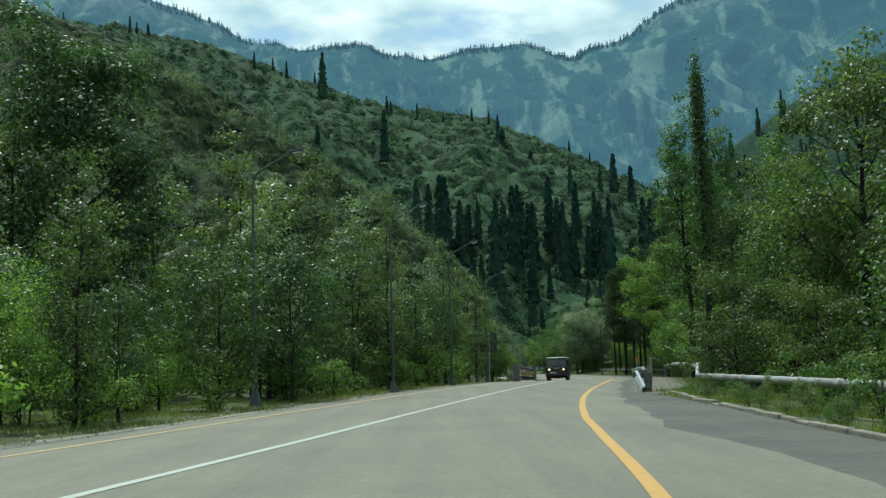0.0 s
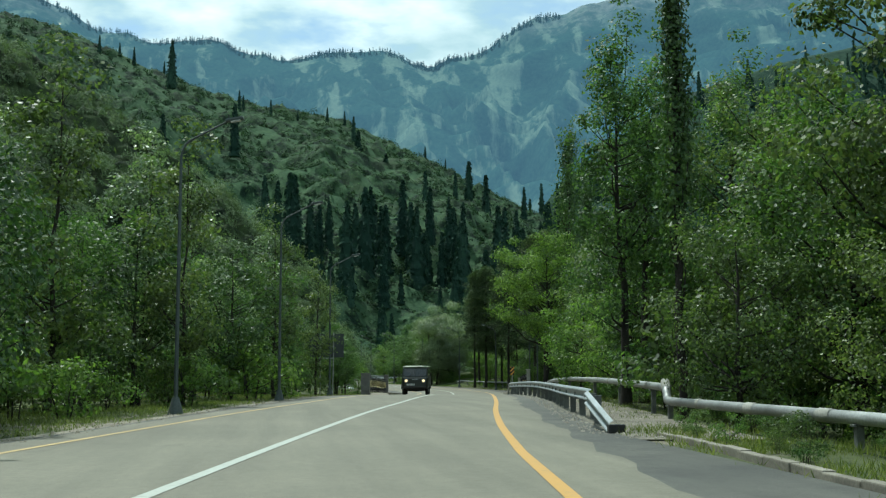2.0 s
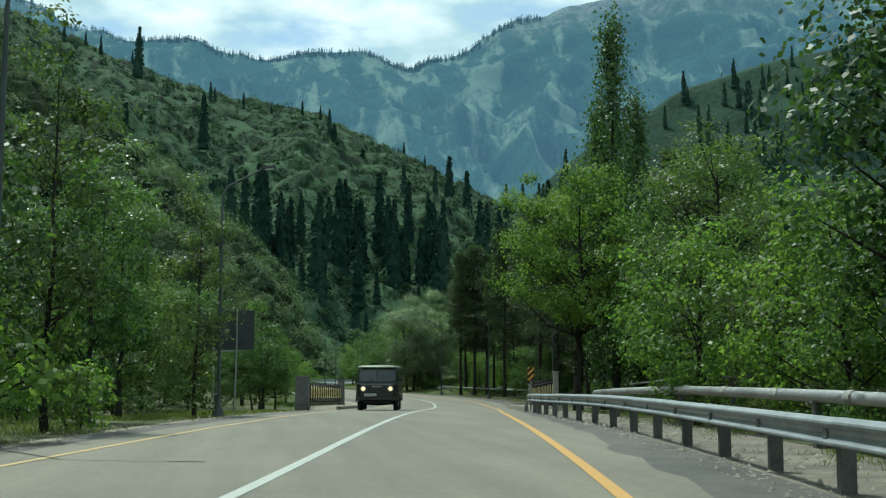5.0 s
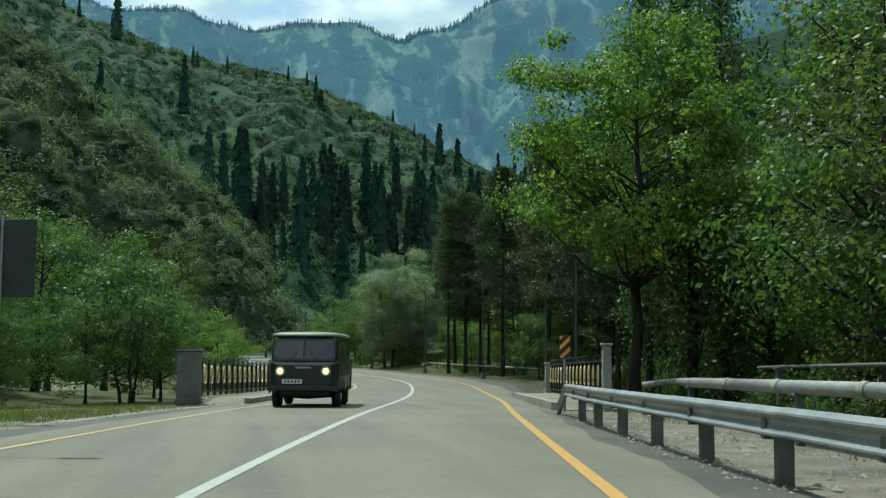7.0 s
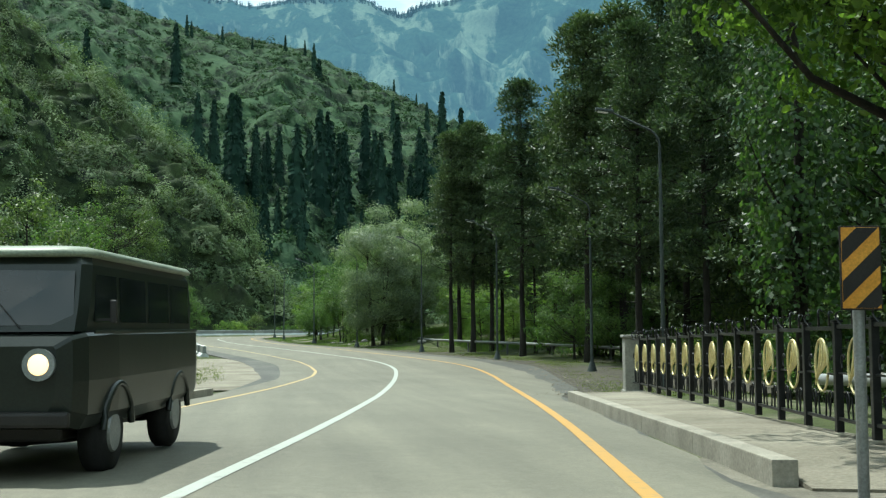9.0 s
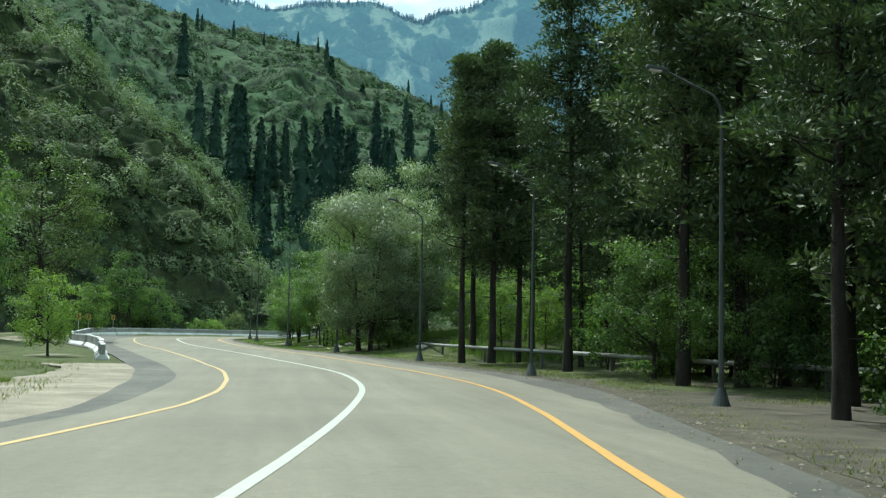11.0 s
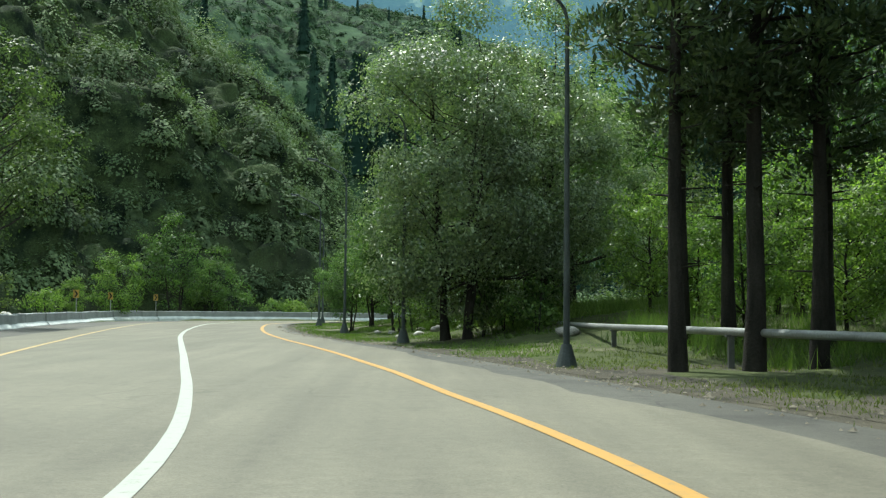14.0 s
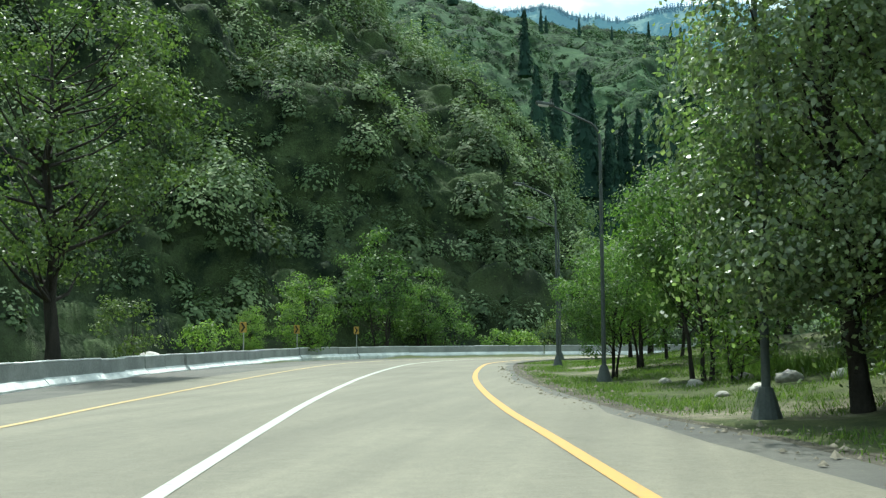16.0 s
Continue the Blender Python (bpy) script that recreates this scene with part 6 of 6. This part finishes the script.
# ---- the van ----
def build_van(m):
    """A forward-control van with a rounded nose; its front looks along -y."""
    ob = thing("van", "dark forward-control van with a pale roof and lit round headlights", "van", "", m)
    L, Wd = 4.36, 1.94
    bm = bmesh.new()
    # stations along the length: y, half width, floor, waist, shoulder height
    st = [(-2.18, 0.72, 0.62, 1.16), (-2.12, 0.84, 0.50, 1.24), (-1.95, 0.92, 0.46, 1.27), (-1.2, 0.96, 0.45, 1.28), (0.6, 0.97, 0.45, 1.28), (1.9, 0.96, 0.46, 1.28), (2.1, 0.93, 0.50, 1.27), (2.17, 0.88, 0.58, 1.24)]
    rings = []
    for y, w, z0, z1 in st:
        ring = [(-w * 0.92, z0), (-w, z0 + 0.12), (-w * 1.01, (z0 + z1) / 2), (-w, z1 - 0.03), (-w * 0.97, z1), (w * 0.97, z1), (w, z1 - 0.03), (w * 1.01, (z0 + z1) / 2), (w, z0 + 0.12), (w * 0.92, z0)]
        rings.append([bm.verts.new((x, y, z)) for x, z in ring])
    for a, b in zip(rings[:-1], rings[1:]):
        for i in range(10):
            j = (i + 1) % 10
            bm.faces.new((a[i], a[j], b[j], b[i]))
    bm.faces.new(rings[0])
    bm.faces.new(rings[-1][::-1])
    body = part("body", bm, "van_dark", ob)
    bm = bmesh.new()
    st = [(-2.02, 0.88, 1.28), (-1.94, 0.885, 1.50), (-1.80, 0.86, 1.86), (-1.74, 0.83, 1.93)]
    st2 = [(2.10, 0.88, 1.28), (2.10, 0.885, 1.50), (2.04, 0.86, 1.86), (1.99, 0.83, 1.93)]
    lo = []
    for (y0, w, z), (y1, w1, z1) in zip(st, st2):
        lo.append([bm.verts.new(c) for c in ((-w * 0.93, y0, z), (w * 0.93, y0, z), (w, y0 + 0.12, z), (w1, y1 - 0.12, z1), (w1 * 0.93, y1, z1), (-w1 * 0.93, y1, z1), (-w1, y1 - 0.12, z1), (-w, y0 + 0.12, z))])
    for a, b in zip(lo[:-1], lo[1:]):
        for i in range(8):
            j = (i + 1) % 8
            bm.faces.new((a[i], a[j], b[j], b[i]))
    part("cab", bm, "van_dark", ob)
    bm = bmesh.new()
    tops = [(1.0, 1.925), (1.015, 1.955), (0.97, 2.00), (0.80, 2.035), (0.35, 2.055)]
    rg = []
    for s, z in tops:
        w, y0, y1 = 0.90 * s, -1.83 * (0.4 + 0.6 * s), 2.05 * (0.4 + 0.6 * s)
        c = 0.22 * s
        rg.append([bm.verts.new(q) for q in ((-w + c, y0, z), (w - c, y0, z), (w, y0 + c, z), (w, y1 - c, z), (w - c, y1, z), (-w + c, y1, z), (-w, y1 - c, z), (-w, y0 + c, z))])
    for a, b in zip(rg[:-1], rg[1:]):
        for i in range(8):
            j = (i + 1) % 8
            bm.faces.new((a[i], a[j], b[j], b[i]))
    bm.faces.new(rg[-1])
    bm.faces.new(rg[0][::-1])
    part("roof", bm, "van_roof", ob, "pale grey-green roof", True)
    for s in (-1, 1):
        bm = bmesh.new()
        bm.faces.new([bm.verts.new(c) for c in ((s * 0.03, -2.012, 1.33), (s * 0.80, -1.995, 1.34), (s * 0.76, -1.845, 1.80), (s * 0.03, -1.865, 1.81))])
        part("windscreen", bm, "glass_dark", ob, "dark windscreen half")
        bm = bmesh.new()
        box(bm, (0.012, 3.9, 0.03), (s * 0.955, 0.05, 1.275), 0.004)
        part("belt_strip", bm, "van_dark", ob)
        for y0, y1 in ((-1.72, -1.02), (-0.92, -0.02), (0.08, 0.92), (1.02, 1.86)):
            bm = bmesh.new()
            bm.faces.new([bm.verts.new(c) for c in ((s * 0.893, y0, 1.36), (s * 0.893, y1, 1.36), (s * 0.872, y1, 1.78), (s * 0.872, y0 + (0.1 if y0 < -1.5 else 0), 1.78))])
            part("side_window", bm, "glass_dark", ob, "dark side window")
        bm = bmesh.new()
        bmesh.ops.create_cone(bm, cap_ends=True, segments=20, radius1=0.125, radius2=0.135, depth=0.10, matrix=Matrix.Translation((s * 0.60, -2.19, 1.01)) @ Matrix.Rotation(radians(90), 4, "X"))
        rim = part("headlight", bm, "galv", ob, "round headlight")
        bm = bmesh.new()
        bmesh.ops.create_uvsphere(bm, u_segments=16, v_segments=8, radius=0.09, matrix=Matrix.Translation((s * 0.60, -2.235, 1.01)) @ Matrix.Diagonal((1, 0.35, 1, 1)))
        part("lens", bm, "headlight", rim, "lit warm headlight lens", True)
        bm = bmesh.new()
        box(bm, (0.06, 0.05, 0.20), (s * 1.06, -1.72, 1.45), 0.015)
        box(bm, (0.12, 0.02, 0.02), (s * 0.98, -1.74, 1.38), 0.004)
        part("mirror", bm, "sign_black", ob)
        for y in (-1.18, 1.12):
            tyre = bmesh.new()
            bmesh.ops.create_cone(tyre, cap_ends=True, segments=28, radius1=0.37, radius2=0.37, depth=0.215, matrix=Matrix.Translation((s * 0.80, y, 0.37)) @ Matrix.Rotation(radians(90), 4, "Y"))
            bmesh.ops.bevel(tyre, geom=[e for e in tyre.edges if abs(e.calc_length()) < 0.12], offset=0.035, segments=2, affect="EDGES")
            wheel = part("wheel", tyre, "rubber", ob, "black tyre", True)
            bm = bmesh.new()
            bmesh.ops.create_cone(bm, cap_ends=True, segments=20, radius1=0.2, radius2=0.17, depth=0.05, matrix=Matrix.Translation((s * 0.905, y, 0.37)) @ Matrix.Rotation(radians(90 * s), 4, "Y"))
            part("rim", bm, "sign_back", wheel)
            t = np.linspace(0.12, math.pi - 0.12, 14)
            tube_part("wheel_arch", np.stack([np.full(14, s * 0.955), y + 0.44 * np.cos(t), 0.37 + 0.44 * np.sin(t)], -1), np.full(14, 0.035), "van_dark", ob, 6)
    bm = bmesh.new()
    box(bm, (1.72, 0.09, 0.13), (0, -2.23, 0.56), 0.03)
    part("bumper", bm, "sign_black", ob)
    bm = bmesh.new()
    box(bm, (0.53, 0.012, 0.115), (-0.28, -2.245, 0.74), 0.004)
    plate = part("number_plate", bm, "plate", ob, "pale number plate")
    for k in range(5):
        bm = bmesh.new()
        box(bm, (0.05, 0.004, 0.06), (-0.46 + k * 0.09, -2.253, 0.74))
        part("plate_bar", bm, "sign_black", plate, "dark bar on the plate")
    bm = bmesh.new()
    box(bm, (0.42, 0.03, 0.05), (0, -2.18, 1.10), 0.01)
    part("badge_bar", bm, "sign_back", ob)
    bm = bmesh.new()
    box(bm, (1.3, 3.6, 0.16), (0, 0, 0.42), 0.03)
    part("chassis", bm, "sign_black", ob)
    for y in (-1.18, 1.12):
        tube_part("axle", [(-0.8, y, 0.36), (0, y, 0.34), (0.8, y, 0.36)], [0.06, 0.1, 0.06], "sign_black", ob, 8)
    for s in (-0.4, 0.4):
        tube_part("wiper", [(s * 0.9, -2.02, 1.31), (s * 0.4, -1.96, 1.52)], [0.008, 0.006], "sign_black", ob, 5)
    return ob


p, h = beside(97.3, -2.05)
build_van(pose(p.x, p.y, p.z + 0.01, 0, 0, h + 2))


# ---- stones and grass of the verges ----
def build_stones():
    rng = np.random.default_rng(17)
    spots = [(19.6, 177, 0.2), (20.3, 178.5, 0.28), (18.6, 180.6, 0.18), (19.7, 181.4, 0.2), (21.2, 177.6, 0.24), (18.0, 182.5, 0.16), (20.6, 183.5, 0.2), (18.9, 176.6, 0.14), (5.7, 246, 1.0), (3.8, 243, 0.7), (-4.2, 203, 0.7), (23.5, 167, 0.3)]
    for x, y, s in spots:
        bm = bmesh.new()
        bmesh.ops.create_icosphere(bm, subdivisions=2, radius=s)
        k = rng.uniform(0, 50)
        for v in bm.verts:
            v.co *= 1 + 0.38 * noise.noise(v.co / s * 1.3 + Vector((k, 0, 0)))
            v.co.z *= 0.62
        me_ob = part("boulder", bm, "rock", None, "", True)
        tagged(me_ob, "pale rounded boulder lying in the grass", "rock", "boulders")
        me_ob.matrix_basis = pose(x, y, float(ground_height(np.array([x]), np.array([y]))[0]) + s * 0.2, 0, 0, rng.uniform(0, 360))


build_stones()


def build_grass(name, lo, hi, i0, i1, n, height, mat, label, seed):
    """Grass tufts between two offsets from the centre line."""
    rng = np.random.default_rng(seed)
    i = rng.integers(i0, i1, n)
    off = lo[i] + (hi[i] - lo[i]) * rng.uniform(0, 1, n) ** 1.2
    p = LINE[i] + SIDE[i] * off[:, None] + rng.normal(size=(n, 2)) * 0.3
    clump = np.array([noise.noise(Vector((q[0] * 0.35, q[1] * 0.35, seed))) for q in p])
    p = p[clump > -0.15]
    z = ground_height(p[:, 0], p[:, 1])
    c = np.concatenate([p, z[:, None]], 1)
    idx = np.repeat(np.arange(len(c)), 4)
    h = height * rng.uniform(0.4, 1.3, (len(idx), 1))
    root = c[idx] + np.concatenate([rng.normal(size=(len(idx), 2)) * 0.09, np.zeros((len(idx), 1))], 1)
    lean = np.concatenate([rng.normal(size=(len(idx), 2)) * 0.45, np.ones((len(idx), 1))], 1) * h
    side = unit(np.concatenate([rng.normal(size=(len(idx), 2)), np.zeros((len(idx), 1))], 1)) * 0.009
    v = np.stack([root - side, root + side, root + lean * 0.6 + side * 0.7, root + lean], 1).reshape(-1, 3)
    ob = np_part(name, v, np.arange(len(v)).reshape(-1, 4), mat)
    tagged(ob, label, "grass", kind="stuff")


Y = line_index
ribbon("verge_dirt_right", Y(36), Y(98), RIGHT_EDGE - 0.15, RIGHT_EDGE + 2.2 + WAVE_R, -0.004, "gravel_soil", "dusty gravel strip under the guard rail", 4, 0.2)
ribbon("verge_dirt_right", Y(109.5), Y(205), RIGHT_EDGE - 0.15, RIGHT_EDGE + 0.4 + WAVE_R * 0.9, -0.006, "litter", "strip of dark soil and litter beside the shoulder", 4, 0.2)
ribbon("verge_dirt_left", Y(-10), Y(99), LEFT_EDGE - 0.45 + WAVE_R * 0.8, LEFT_EDGE + 0.15, -0.006, "dirt", "dusty gravel strip beside the left shoulder", 4, 0.2)
ribbon("verge_dirt_left", Y(116.5), Y(152), LEFT_EDGE - 2.6 + WAVE_R * 3, LEFT_EDGE + 0.15, -0.006, "dirt", "dusty dirt lay-by beside the left shoulder", 4, 0.2)

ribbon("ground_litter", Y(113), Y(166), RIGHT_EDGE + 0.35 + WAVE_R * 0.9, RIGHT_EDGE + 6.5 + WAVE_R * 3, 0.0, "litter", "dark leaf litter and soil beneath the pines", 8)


def build_gravel(name, i0, i1, lo, hi, n, label, seed, mat="kerb"):
    """Small loose stones, joined."""
    rng = np.random.default_rng(seed)
    i = rng.integers(i0, i1, n)
    p = LINE[i] + SIDE[i] * (lo[i] + (hi[i] - lo[i]) * rng.uniform(0, 1, n))[:, None] + DIRN[i] * rng.uniform(0, 1, n)[:, None]
    z = road_z(p[:, 1]) + 0.005
    s = 0.018 * np.exp(rng.normal(size=n) * 0.5)
    base = np.array([(1, 0, 0), (0, 1, 0), (-1, 0, 0), (0, -1, 0), (0, 0, 0.8)], float)
    v = np.concatenate([p, z[:, None]], 1)[:, None] + base[None] * s[:, None, None] * rng.uniform(0.6, 1.4, (n, 5, 1))
    f = np.array([(0, 1, 4), (1, 2, 4), (2, 3, 4), (3, 0, 4)])
    f = (np.arange(n)[:, None, None] * 5 + f[None]).reshape(-1, 3)
    tagged(np_part(name, v.reshape(-1, 3), f, mat), label, "gravel", kind="stuff")


build_gravel("gravel_right", Y(36), Y(93), RIGHT_EDGE - 0.5, RIGHT_EDGE + 1.6, 4000, "loose pale gravel beneath the guard rail", 41)
build_gravel("gravel_right", Y(112), Y(200), RIGHT_EDGE - 0.6, RIGHT_EDGE + 1.2, 2200, "loose gravel along the shoulder", 42, "dirt")
build_gravel("gravel_left", Y(10), Y(98), LEFT_EDGE - 1.2, LEFT_EDGE + 0.4, 3000, "loose gravel along the left shoulder", 43, "dirt")
build_grass("grass_left_verge", LEFT_EDGE - 7, LEFT_EDGE - 0.4, Y(15), Y(97), 14000, 0.12, "grass", "rough grass on the left verge", 31)
build_grass("grass_left_verge", LEFT_EDGE - 9, LEFT_EDGE - 1.6, Y(117), Y(152), 5000, 0.13, "grass", "rough grass before the barrier", 32)
build_grass("grass_right_verge", RIGHT_EDGE + 0.45, RIGHT_EDGE + 6, Y(4), Y(40), 7000, 0.14, "grass", "weeds along the low kerb", 33)
build_grass("grass_right_verge", RIGHT_EDGE + 1.4, RIGHT_EDGE + 5, Y(38), Y(95), 3000, 0.10, "grass", "weeds behind the guard rail", 35)
build_grass("grass_right_verge", RIGHT_EDGE + 0.6, RIGHT_EDGE + 9, Y(112), Y(162), 11000, 0.07, "grass", "dry grass and weeds beneath the pines", 34)
build_grass("grass_right_verge", RIGHT_EDGE + 0.6, RIGHT_EDGE + 9, Y(160), Y(212), 15000, 0.09, "grass_lush", "lush green grass inside the bend", 36)
build_grass("grass_right_verge", RIGHT_EDGE + 5, RIGHT_EDGE + 22, Y(154), Y(186), 16000, 0.45, "grass_lush", "tall sunlit grass on the bank", 37)
